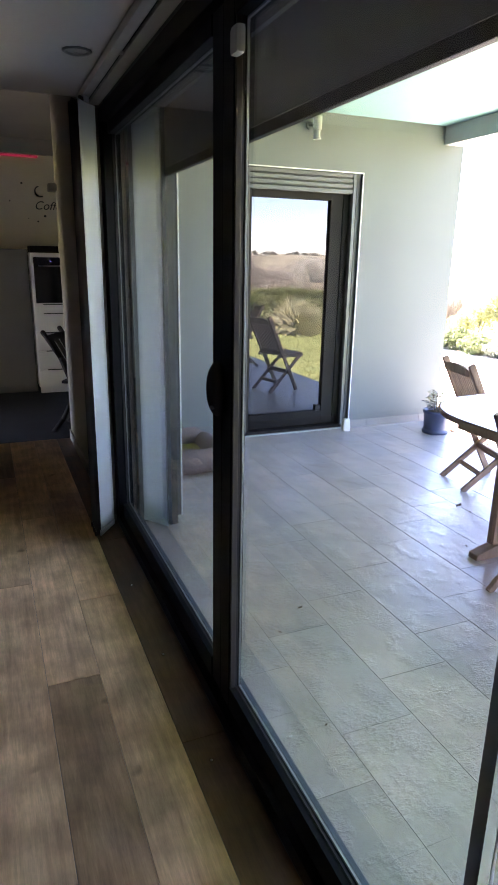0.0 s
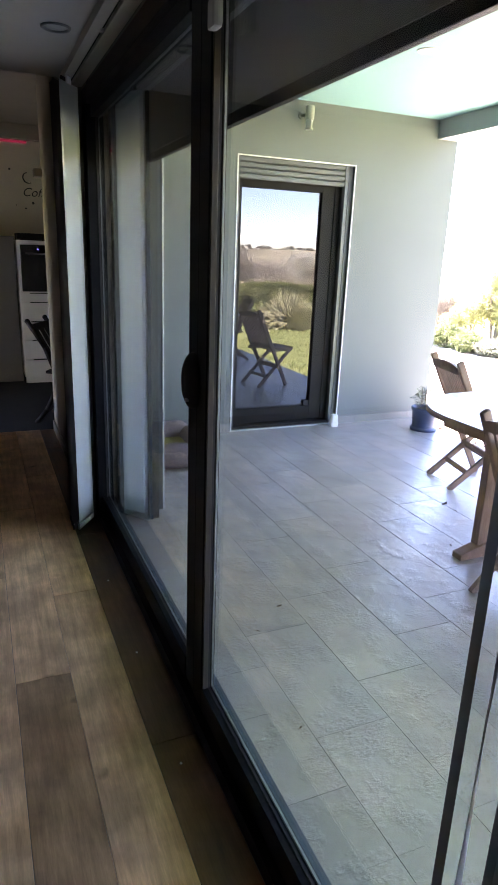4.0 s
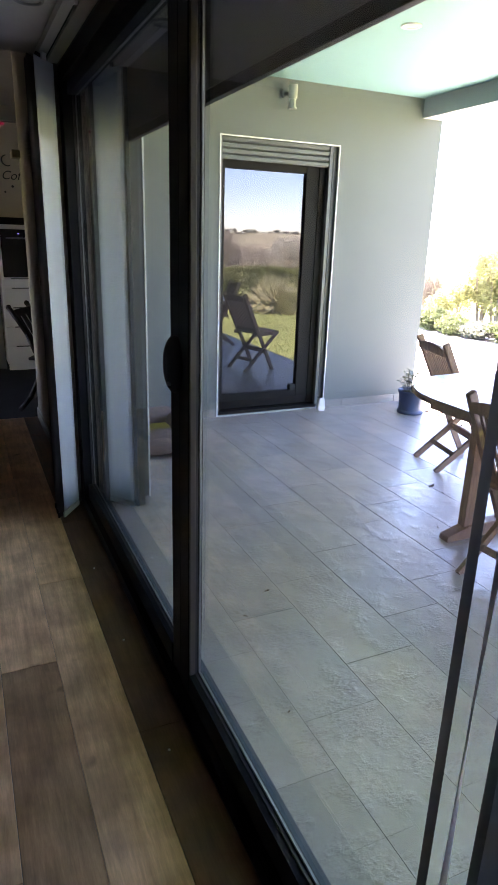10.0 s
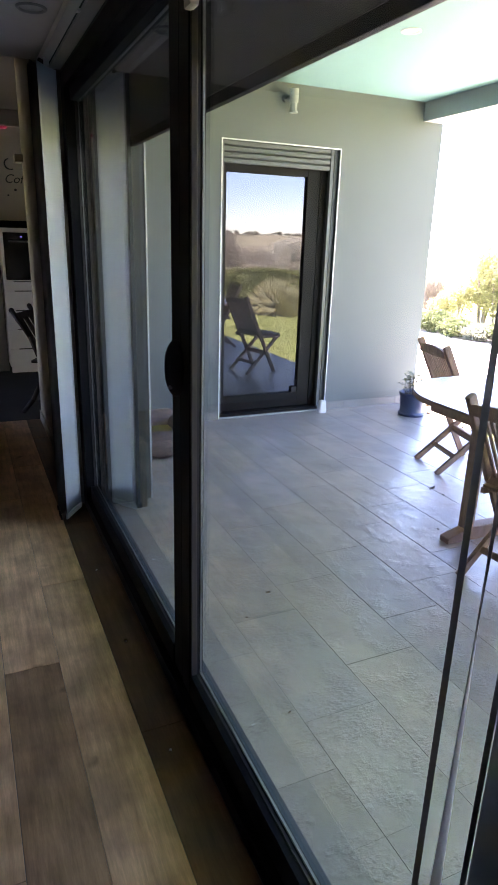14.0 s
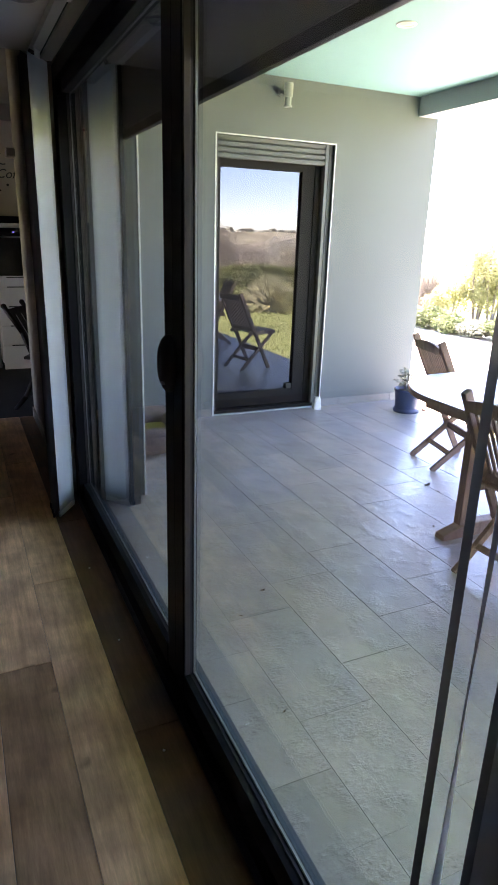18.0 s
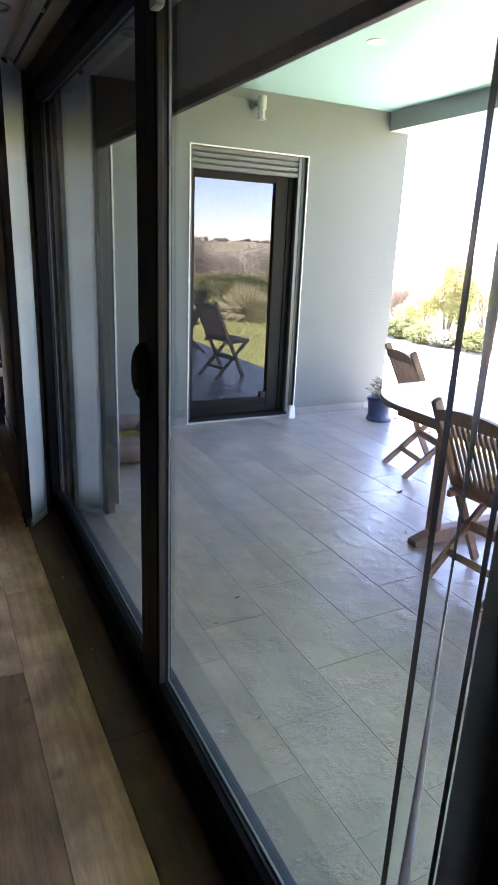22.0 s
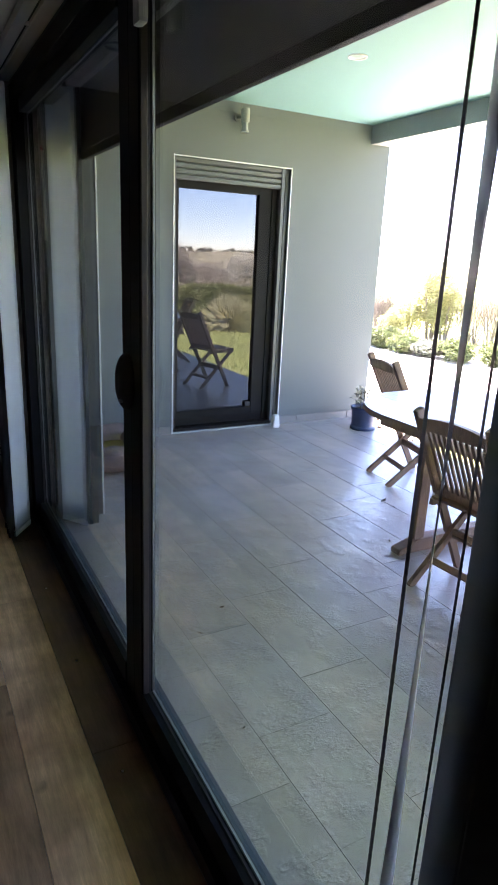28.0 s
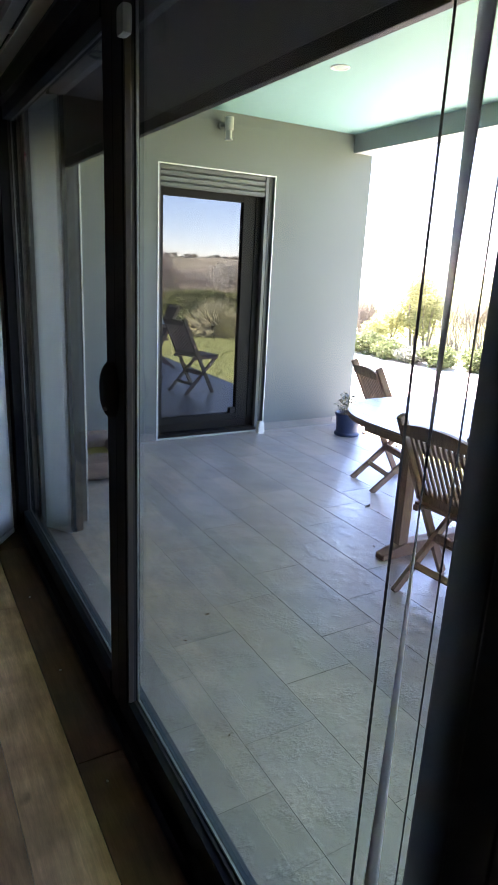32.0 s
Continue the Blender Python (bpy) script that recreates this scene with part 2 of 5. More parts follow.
def plank_mat(name, light, dark):
    """Laminate board: long grain, broad figure, a few knots."""
    m = bpy.data.materials.new(name)
    m.use_nodes = True
    nt = m.node_tree
    b = nt.nodes["Principled BSDF"]
    v, plain, rnd = piece_space(nt, (1.0, 0.09, 1.0))
    grain = node(nt, "ShaderNodeTexNoise", Vector=v, Scale=150.0, Detail=5.0, Roughness=0.7).outputs["Fac"]
    fig = node(nt, "ShaderNodeTexNoise", Vector=v, Scale=22.0, Detail=4.0, Distortion=1.2).outputs["Fac"]
    blot = node(nt, "ShaderNodeTexNoise", Vector=plain, Scale=7.0, Detail=6.0).outputs["Fac"]
    wob = node(nt, "ShaderNodeTexNoise", Vector=plain, Scale=14.0, Detail=2.0).outputs["Color"]
    wv = nt.nodes.new("ShaderNodeVectorMath")
    wv.operation = "MULTIPLY_ADD"
    wv.inputs[1].default_value = (0.05, 0.05, 0.0)
    nt.links.new(wob, wv.inputs[0]), nt.links.new(plain, wv.inputs[2])
    vo = node(nt, "ShaderNodeTexVoronoi", Vector=wv.outputs[0], Scale=4.2)
    knot = spread(nt, vo.outputs["Distance"], 0.025, 0.11, 0.0, 1.0)
    rings = nt.nodes.new("ShaderNodeTexWave")
    rings.wave_type, rings.rings_direction = "RINGS", "Y"
    for key, value in (("Scale", 9.0), ("Distortion", 5.0), ("Detail", 3.0), ("Detail Scale", 1.4)):
        rings.inputs[key].default_value = value
    nt.links.new(v, rings.inputs["Vector"])
    figure = calc(nt, "ADD", calc(nt, "MULTIPLY", spread(nt, fig, 0.36, 0.64), 0.72), calc(nt, "MULTIPLY", rings.outputs["Fac"], 0.28))
    col = mix(nt, figure, dark, light)
    tone = calc(nt, "MULTIPLY", spread(nt, grain, 0.3, 0.7, 0.8, 1.14), spread(nt, blot, 0.36, 0.64, 0.74, 1.18))
    tone = calc(nt, "MULTIPLY", tone, spread(nt, knot, 0.0, 1.0, 0.42, 1.0))
    tone = calc(nt, "MULTIPLY", tone, spread(nt, rnd, 0.0, 1.0, 0.9, 1.1))
    nt.links.new(mix(nt, 1.0, col, tone, "MULTIPLY"), b.inputs["Base Color"])
    bp = node(nt, "ShaderNodeBump", Height=grain, Strength=0.12, Distance=0.002)
    nt.links.new(bp.outputs[0], b.inputs["Normal"])
    nt.links.new(spread(nt, blot, 0.3, 0.7, 0.36, 0.5), b.inputs["Roughness"])
    b.inputs["Specular IOR Level"].default_value = 0.25
    return m


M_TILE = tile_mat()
M_PLANK = plank_mat("oak_board_light", (0.69, 0.425, 0.258), (0.49, 0.29, 0.172))
M_PLANK_MID = plank_mat("oak_board_mid", (0.4, 0.235, 0.138), (0.265, 0.15, 0.086))
# Darker board by the window, with some of the frame's shade in its brown.
M_PLANK_DARK = plank_mat("oak_board_dark_shaded", (0.165, 0.088, 0.051), (0.11, 0.057, 0.033))
M_ALU = mat("anthracite_aluminium", (0.006, 0.0065, 0.0075), 0.5, 0.0, 0.12, grain=0.06, grain_scale=300, bump=0.1, bump_scale=900)
# Frame aluminium with a lighter colour, so the near jambs look lit.
M_JAMB_LIT = mat("lit_jamb_aluminium", (0.13, 0.132, 0.142), 0.35, 0.0, 0.5, grain=0.06, grain_scale=300)
M_SEAL = mat("black_rubber", (0.012, 0.012, 0.013), 0.7, grain=0.1)
M_SPACER = mat("brushed_spacer", (0.3, 0.315, 0.33), 0.45, 0.6, grain=0.08, grain_scale=200)
M_GREY_ALU = mat("grey_shutter_aluminium", (0.095, 0.108, 0.11), 0.45, 0.0, 0.4, grain=0.04, grain_scale=200, stain=0.06)
M_DARK_SHUT = mat("dark_shutter_aluminium", (0.06, 0.068, 0.068), 0.55, grain=0.05)
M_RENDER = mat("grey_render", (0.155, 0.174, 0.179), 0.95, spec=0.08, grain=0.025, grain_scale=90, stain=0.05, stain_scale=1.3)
M_BEAD = mat("white_corner_bead", (0.8, 0.8, 0.79), 0.5, grain=0.03)
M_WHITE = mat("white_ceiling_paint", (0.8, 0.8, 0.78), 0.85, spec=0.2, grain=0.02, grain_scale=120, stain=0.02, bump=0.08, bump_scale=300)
# White ceiling greyed: the room's shade is mixed into its colour.
M_CEIL_SHADED = mat("shaded_ceiling_paint", (0.48, 0.47, 0.455), 0.85, spec=0.2, grain=0.02, grain_scale=120, stain=0.02, bump=0.08, bump_scale=300)
# White soffit: the lawn's green cast and the shade are in this colour.
M_SOFFIT_CAST = mat("green_cast_soffit_paint", (0.2, 0.365, 0.365), 0.7, spec=0.3, grain=0.02, stain=0.02)
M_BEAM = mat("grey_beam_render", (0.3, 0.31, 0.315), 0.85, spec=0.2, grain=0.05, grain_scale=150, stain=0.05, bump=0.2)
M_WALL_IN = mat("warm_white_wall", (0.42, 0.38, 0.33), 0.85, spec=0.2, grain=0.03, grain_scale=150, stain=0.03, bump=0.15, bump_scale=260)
# Wall paint darkened for the hall's shade; wall box and skirting share it.
M_HALL_SHADED = mat("shaded_hall_wall", (0.29, 0.26, 0.225), 0.85, spec=0.2, grain=0.03, grain_scale=150, stain=0.03, bump=0.15, bump_scale=260)
M_KWALL = mat("cream_kitchen_wall", (0.56, 0.52, 0.42), 0.85, spec=0.2, grain=0.03, stain=0.04)
# Kitchen ceiling and its edge, darkened further in colour for their shade.
M_KCEIL_SHADED = mat("shaded_kitchen_ceiling_paint", (0.3, 0.275, 0.24), 0.9, spec=0.15, grain=0.03, stain=0.03)
M_GROUT = mat("grey_grout", (0.36, 0.335, 0.32), 0.9, grain=0.15)
M_DARKFLOOR = mat("dark_kitchen_tile", (0.025, 0.024, 0.024), 0.75, spec=0.15, grain=0.1, stain=0.15)
M_TEAK = mat("weathered_teak", (0.34, 0.218, 0.162), 0.6, spec=0.35, grain=0.2, grain_scale=30, stain=0.14, stain_scale=5, stretch=(4, 4, 0.7), vary=0.1, bump=0.2,
             bump_scale=90, tint=(0.26, 0.163, 0.12))
# Teak made pale on top: the bright light on it is in the colour.
M_TEAK_LIT_TOP = mat("lit_teak_top", (0.6, 0.53, 0.45), 0.3, spec=0.5, grain=0.12, grain_scale=25, stain=0.1, stretch=(0.7, 5, 1), vary=0.08)
M_BROWNSLAT = mat("dark_brown_blind_fabric", (0.035, 0.021, 0.018), 0.5, spec=0.3, grain=0.05, grain_scale=500)
# Brighter, more translucent copy of the white fabric: one slat's glare in its colour.
M_SLAT_LIT = mat("lit_white_blind_fabric", (0.9, 0.91, 0.93), 0.4, spec=0.4, grain=0.03, grain_scale=500, trans=0.55)
M_SLAT = mat("white_blind_fabric", (0.6, 0.64, 0.68), 0.3, spec=0.5, grain=0.03, grain_scale=500, bump=0.1, bump_scale=700, trans=0.3)
M_PVC = mat("white_plastic", (0.72, 0.72, 0.71), 0.4, grain=0.02)
M_SKIRT = mat("grey_tile_skirting", (0.21, 0.21, 0.208), 0.5, grain=0.08, stain=0.1, vary=0.08)
M_BLUE = mat("blue_glaze", (0.03, 0.048, 0.115), 0.4, spec=0.5, grain=0.1, grain_scale=18, stain=0.15, stain_scale=7)
M_SOIL = mat("potting_soil", (0.05, 0.035, 0.025), 0.95, grain=0.4, bump=0.8)
M_LEAF = mat("green_leaf", (0.16, 0.175, 0.125), 0.5, grain=0.2, stain=0.2, vary=0.15, trans=0.4)
M_GRASS = mat("lawn_grass", (0.2, 0.235, 0.07), 0.7, spec=0.2, grain=0.3, grain_scale=45, stain=0.2, stain_scale=1.2, bump=0.8, bump_scale=120, tint=(0.25, 0.25, 0.09))
M_PAVE = mat("pale_paving", (0.72, 0.69, 0.64), 0.7, grain=0.06, grain_scale=40, stain=0.08, stain_scale=1.2, bump=0.2)
M_SCRUB = mat("far_scrub_ground", (0.25, 0.205, 0.15), 0.9, spec=0.1, grain=0.5, grain_scale=0.9, stain=0.3, stain_scale=0.12, tint=(0.22, 0.21, 0.12))
# Dark grey puts the closed wing's shade into its colour; floor slabs share it.
M_SHADE_SLAB = mat("room_shade_and_slab_grey", (0.12, 0.12, 0.12), 0.9, grain=0.05)
M_GLASS = glass_mat("window_glass", 0.03, (0.96, 0.975, 0.97))
# The last value lays a painted glare haze over the door's mirror image.
M_MIRRORGLASS = glass_mat("coated_door_glass", 0.078, (0.03, 0.032, 0.034), (0.86, 0.91, 1.0), 0.02)


# ---- building helpers ----
def add_box(bm, x0, y0, z0, x1, y1, z1, bev=0.0, m=None):
    c = ((x0 + x1) / 2, (y0 + y1) / 2, (z0 + z1) / 2)
    r = bmesh.ops.create_cube(bm, size=1.0, matrix=Matrix.Translation(c) @ Matrix.Diagonal((abs(x1 - x0), abs(y1 - y0), abs(z1 - z0), 1)))
    vs = r["verts"]
    if bev:
        es = list({e for v in vs for e in v.link_edges})
        r2 = bmesh.ops.bevel(bm, geom=es, offset=bev, segments=2, affect="EDGES", profile=0.6)
        vs = list({v for f in r2["faces"] for v in f.verts} | {v for v in vs if v.is_valid})
    if m is not None:
        bmesh.ops.transform(bm, matrix=m, verts=vs)
    return vs


def add_cyl(bm, p, q, r0, r1=None, seg=16, caps=True):
    p, q = Vector(p), Vector(q)
    d = q - p
    m = Matrix.Translation((p + q) / 2) @ d.to_track_quat("Z", "Y").to_matrix().to_4x4()
    return bmesh.ops.create_cone(bm, cap_ends=caps, segments=seg, radius1=r0, radius2=r0 if r1 is None else r1, depth=d.length, matrix=m)["verts"]


def add_lathe(bm, profile, seg=32, at=(0, 0, 0)):
    rings = []
    for r, z in profile:
        rings.append([bm.verts.new((at[0] + r * math.cos(2 * math.pi * i / seg), at[1] + r * math.sin(2 * math.pi * i / seg), at[2] + z)) for i in range(seg)])
    for a, b in zip(rings, rings[1:]):
        for i in range(seg):
            bm.faces.new((a[i], a[(i + 1) % seg], b[(i + 1) % seg], b[i]))
    return rings


def mesh_of(name, bm, material, smooth=False):
    bmesh.ops.recalc_face_normals(bm, faces=bm.faces)
    me = bpy.data.meshes.new(name)
    bm.to_mesh(me)
    bm.free()
    me.materials.append(material)
    if smooth:
        for p in me.polygons:
            p.use_smooth = True
    return me


def part(name, bm, material, parent, label="", smooth=False):
    ob = new(name, mesh_of(name, bm, material, smooth))
    if parent is not None:
        ob.parent = parent
    if label:
        ob["label"] = label
    return ob


def box_part(name, dims, material, parent, label="", bev=0.0, m=None):
    bm = bmesh.new()
    add_box(bm, *dims, bev=bev, m=m)
    return part(name, bm, material, parent, label)


def structure(name, dims, material, label, category):
    bm = bmesh.new()
    add_box(bm, *dims)
    return tagged(part(name, bm, material, None), label, category, kind="structure")


def thing(name, m, label, category, group="", kind=""):
    ob = new(name)
    ob.empty_display_size = 0.1
    ob.matrix_world = m
    return tagged(ob, label, category, group, kind)


def bar(p, q, w, t, up=(0, 0, 1), bev=0.003):
    """A squared timber from p to q, w wide across 'side', t thick."""
    p, q = Vector(p), Vector(q)
    d = q - p
    zax = d.normalized()
    side = zax.cross(Vector(up)).normalized()
    oth = side.cross(zax)
    m = Matrix((side, oth, zax)).transposed().to_4x4()
    m.translation = (p + q) / 2
    bm = bmesh.new()
    add_box(bm, -w / 2, -t / 2, -d.length / 2, w / 2, t / 2, d.length / 2, bev=bev, m=m)
    return bm


XI, XG, XO = 0.60, 0.63, 0.96
CEIL_IN, CEIL_OUT, YW = 2.245, 2.63, 4.875

# ---- setting: inside ----
structure("floor_screed", (-4.2, -3.2, -0.12, 0.7, 8.0, -0.012), M_SHADE_SLAB, "concrete slab under the wooden floor", "floor")
structure("wall_west", (-4.3, -3.2, 0, -4.2, 5.45, 2.9), M_WALL_IN, "plain warm white wall", "wall")
structure("wall_south", (-4.2, -3.3, 0, 0.96, -3.2, 2.9), M_WALL_IN, "plain warm white wall", "wall")
# Added out of view: screens floor and hall wall from the kitchen opening.
structure("wall_back", (-4.2, 5.35, 0, -0.06, 5.45, 2.86), M_WALL_IN, "unseen warm white wall added to keep kitchen light off the hall", "wall")
# Unseen opening added in this wall to let daylight into the kitchen.
structure("wall_kitchen_west_low", (-1.5, 5.45, 0, -1.4, 7.95, 0.06), M_WALL_IN, "plain wall under the added light opening", "wall")
structure("wall_kitchen_west_top", (-1.5, 5.45, 1.7, -1.4, 7.95, 2.86), M_WALL_IN, "plain wall over the added light opening", "wall")
structure("wall_kitchen_west_near", (-1.5, 5.45, 0.06, -1.4, 5.5, 1.7), M_WALL_IN, "plain wall beside the added light opening", "wall")
structure("wall_kitchen_west_far", (-1.5, 6.6, 0.06, -1.4, 7.95, 1.7), M_WALL_IN, "plain wall beside the added light opening", "wall")
structure("wall_north", (-1.5, 7.95, 0, 2.0, 8.1, 2.9), M_KWALL, "cream kitchen wall with black lettering", "wall")
structure("wall_east_near", (0.60, -3.2, 0, 0.96, 0.30, 2.9), M_WALL_IN, "plain warm white wall beside the sliding window", "wall")
structure("wall_hall", (0.55, 3.47, 0, 0.84, 5.35, 2.9), M_HALL_SHADED, "beige wall between window and kitchen", "wall")
structure("wall_kitchen_east", (1.9, 5.35, 0, 2.0, 7.95, 2.9), M_WALL_IN, "plain warm white wall", "wall")
structure("ceiling_low", (-4.2, -3.2, CEIL_IN, 0.6, 3.48, 2.42), M_CEIL_SHADED, "low white plaster ceiling along the window, shade in its colour", "ceiling")
structure("ceiling_kitchen", (-4.2, 3.42, 2.72, 2.0, 7.95, 2.85), M_KCEIL_SHADED, "white plaster kitchen ceiling, shade in its colour", "ceiling")
structure("ceiling_step", (-4.2, 3.42, 2.42, 0.6, 3.48, 2.72), M_WHITE, "white plaster edge of the low ceiling", "ceiling")
structure("roof_slab", (-4.3, -3.3, 2.86, 0.96, 8.1, 3.1), M_RENDER, "flat roof over the room", "roof")

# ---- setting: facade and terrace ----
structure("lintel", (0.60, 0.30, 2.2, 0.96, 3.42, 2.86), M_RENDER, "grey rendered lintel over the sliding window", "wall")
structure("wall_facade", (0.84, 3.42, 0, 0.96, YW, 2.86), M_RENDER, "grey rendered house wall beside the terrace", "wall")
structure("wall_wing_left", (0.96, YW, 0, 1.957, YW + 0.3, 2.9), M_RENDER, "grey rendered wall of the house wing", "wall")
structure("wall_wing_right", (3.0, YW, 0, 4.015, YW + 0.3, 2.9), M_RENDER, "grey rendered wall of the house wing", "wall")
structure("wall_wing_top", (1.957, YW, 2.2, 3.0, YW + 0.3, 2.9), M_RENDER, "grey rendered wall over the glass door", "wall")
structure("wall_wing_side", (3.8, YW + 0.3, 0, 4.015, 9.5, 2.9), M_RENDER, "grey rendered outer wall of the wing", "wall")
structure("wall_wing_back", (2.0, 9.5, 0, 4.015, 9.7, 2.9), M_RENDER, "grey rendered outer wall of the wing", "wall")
structure("wing_floor", (2.0, YW + 0.3, -0.1, 3.8, 9.5, 0.0), M_SHADE_SLAB, "floor inside the wing, coloured dark for shade", "floor")
structure("wing_ceiling", (2.0, YW + 0.3, 2.6, 3.8, 9.5, 2.9), M_SHADE_SLAB, "ceiling inside the wing, coloured dark for shade", "ceiling")
structure("wing_roof", (0.96, YW, 2.9, 4.3, 9.7, 3.1), M_RENDER, "flat roof of the wing", "roof")
structure("ceiling_terrace", (0.96, -1.65, CEIL_OUT, 4.015, YW, 2.85), M_SOFFIT_CAST, "white terrace ceiling with green cast and shade in its colour", "ceiling")
# The end wall is added out of view to darken near floor and wing.
structure("wall_terrace_end", (0.96, -1.65, -0.02, 3.85, -1.492, CEIL_OUT), M_RENDER, "unseen grey rendered wall added to block light from the south", "wall")
structure("terrace_roof", (0.96, -1.75, 2.85, 4.3, YW, 3.1), M_RENDER, "flat roof over the terrace", "roof")
structure("terrace_beam", (3.8, -1.48, 2.48, 4.015, YW, CEIL_OUT), M_BEAM, "grey rendered beam along the open terrace side", "beam")

M_SILL = mat("blue_grey_sill_aluminium", (0.05, 0.07, 0.098), 0.4, 0.0, 0.4, grain=0.06, grain_scale=60, stain=0.1, stain_scale=4)

# ---- sliding window between room and terrace ----
win = thing("window_1", pose(0, 0, 0), "large dark grey aluminium sliding window, closed, with two clear panes", "window", kind="structure")
box_part("bottom_track", (0.575, 0.30, 0.0, 0.647, 3.47, 0.055), M_ALU, win, bev=0.003)
box_part("outer_sill", (0.648, 0.30, -0.02, 0.724, 3.40, 0.012), M_SILL, win, "blue-grey outer sill", bev=0.003)
box_part("frame_head", (0.575, 0.30, 2.13, 0.76, 3.47, 2.2), M_ALU, win, bev=0.003)
box_part("head_cover", (0.60, 0.30, 2.2, 0.62, 3.47, 2.245), M_ALU, win)
box_part("frame_jamb", (0.575, 3.375, 0.055, 0.66, 3.47, 2.13), M_ALU, win, bev=0.003)
for n, (ya, yb) in enumerate(((0.30, 0.355), (0.365, 0.425), (0.432, 0.49))):
    box_part("frame_jamb", (0.575 + 0.012 * n, ya, 0.055, 0.76, yb, 2.13), M_JAMB_LIT, win, bev=0.004)
box_part("jamb_seal", (0.61, 0.30, 0.055, 0.70, 0.488, 2.13), M_SEAL, win)
for ya, yb in ((0.49, 1.655), (1.83, 3.375)):
    box_part("sash_bottom_rail", (XI, ya, 0.058, 0.645, yb, 0.138), M_ALU, win, bev=0.003)
    box_part("sash_top_rail", (XI, ya, 2.075, 0.645, yb, 2.128), M_ALU, win, bev=0.003)
    box_part("pane", (XG - 0.002, ya - 0.004, 0.134, XG + 0.002, yb + 0.004, 2.079), M_GLASS, win).visible_shadow = False
    bm = bmesh.new()
    near_end = ((0.634, ya, 0.138, 0.640, ya + 0.005, 2.075),) if ya > 1 else ()
    for d in near_end + ((0.634, yb - 0.005, 0.138, 0.640, yb, 2.075),
              (0.634, ya + 0.005, 0.138, 0.640, yb - 0.005, 0.143), (0.634, ya + 0.005, 2.07, 0.640, yb - 0.005, 2.075)):
        add_box(bm, *d)
    part("spacer_bar", bm, M_SPACER, win, "bright metal spacer in the double glazing")
    bm = bmesh.new()
    for d in ((0.621, ya, 0.138, 0.6275, ya + 0.006, 2.075), (0.621, yb - 0.006, 0.138, 0.6275, yb, 2.075), (0.621, ya + 0.006, 0.1385, 0.6275, yb - 0.006, 0.141)):
        add_box(bm, *d)
    part("gasket", bm, M_SEAL, win)
for ya, yb, dx in ((1.655, 1.735, 0.0), (1.743, 1.83, 0.004)):
    box_part("sash_stile", (XI + dx, ya, 0.058, 0.645, yb, 2.128), M_ALU, win, bev=0.005)
M_TAUPE = mat("taupe_glazing_bead", (0.05, 0.042, 0.038), 0.5, spec=0.3, grain=0.06, grain_scale=200)
box_part("glazing_bead", (0.603, 1.6475, 0.138, 0.621, 1.6548, 2.075), M_TAUPE, win, "taupe glazing bead beside the stile", bev=0.002)
box_part("stile_seal", (0.612, 1.733, 0.06, 0.643, 1.745, 2.126), M_SEAL, win)
bm = bmesh.new()
vs = bmesh.ops.create_uvsphere(bm, u_segments=28, v_segments=16, radius=1.0)["verts"]
for v in vs:
    v.co.x = max(-0.85, v.co.x)
bmesh.ops.transform(bm, matrix=Matrix.Translation((0.594, 1.755, 1.125)) @ Matrix.Diagonal((0.033, 0.052, 0.083, 1)), verts=vs)
grip = part("grip", bm, M_SEAL, win, "oval black pull grip", smooth=True)
bm = bmesh.new()
add_cyl(bm, (0.566, 1.735, 1.075), (0.574, 1.735, 1.075), 0.006, seg=14)
part("lock", bm, M_SPACER, grip, "small metal lock button")
bm = bmesh.new()
add_box(bm, 0.575, 1.575, 1.972, 0.6, 1.625, 2.035, bev=0.01)
part("stop_block", bm, mat("grey_plastic", (0.3, 0.31, 0.31), 0.5, grain=0.03), win, "pale grey plastic stop block")

# outer reveal, corner beads and shutter
structure("reveal_outer", (0.70, 3.40, 0, 0.84, 3.47, 2.2), M_RENDER, "pale rendered outer reveal of the window", "wall")
structure("trim_bead_upright", (0.957, 3.412, 0, 0.965, 3.424, 2.2), M_BEAD, "white plaster corner bead", "trim")
structure("baseboard_wing", (3.02, YW - 0.012, -0.02, 4.015, YW - 0.0005, 0.008), M_GROUT, "joint under the skirting tiles", "baseboard")
shut = thing("roller_shutter", pose(0.872, 0, 0), "dark grey aluminium roller shutter, rolled nearly all the way up", "shutter")
for i in range(6):
    bm = bmesh.new()
    z0 = 1.931 + i * 0.05
    prof = [(-0.0078, 0), (-0.008, 0.001), (-0.008, 0.0492), (-0.0078, 0.05), (0.004, 0.05), (0.006, 0.036), (0.006, 0.012), (0.004, 0)]
    a = [bm.verts.new((x, 0.32, z0 + z)) for x, z in prof]
    b = [bm.verts.new((x, 3.31, z0 + z)) for x, z in prof]
    for k in range(8):
        bm.faces.new((a[k], a[(k + 1) % 8], b[(k + 1) % 8], b[k]))
    bm.faces.new(a), bm.faces.new(b)
    part("slat", bm, M_DARK_SHUT, shut)
box_part("bottom_bar", (-0.011, 0.32, 1.891, 0.011, 3.31, 1.929), M_ALU, shut, "dark bottom bar", bev=0.003)
bm = bmesh.new()
for d in ((-0.027, 3.30, 0, 0.03, 3.313, 2.2), (-0.027, 3.313, 0, -0.012, 3.42, 2.2), (0.014, 3.313, 0, 0.03, 3.42, 2.2)):
    add_box(bm, *d)
part("guide_rail", bm, M_DARK_SHUT, shut, "dark grey guide rail")

# ---- vertical blind ----
M_RAIL = mat("off_white_rail", (0.4, 0.39, 0.375), 0.45, grain=0.03)
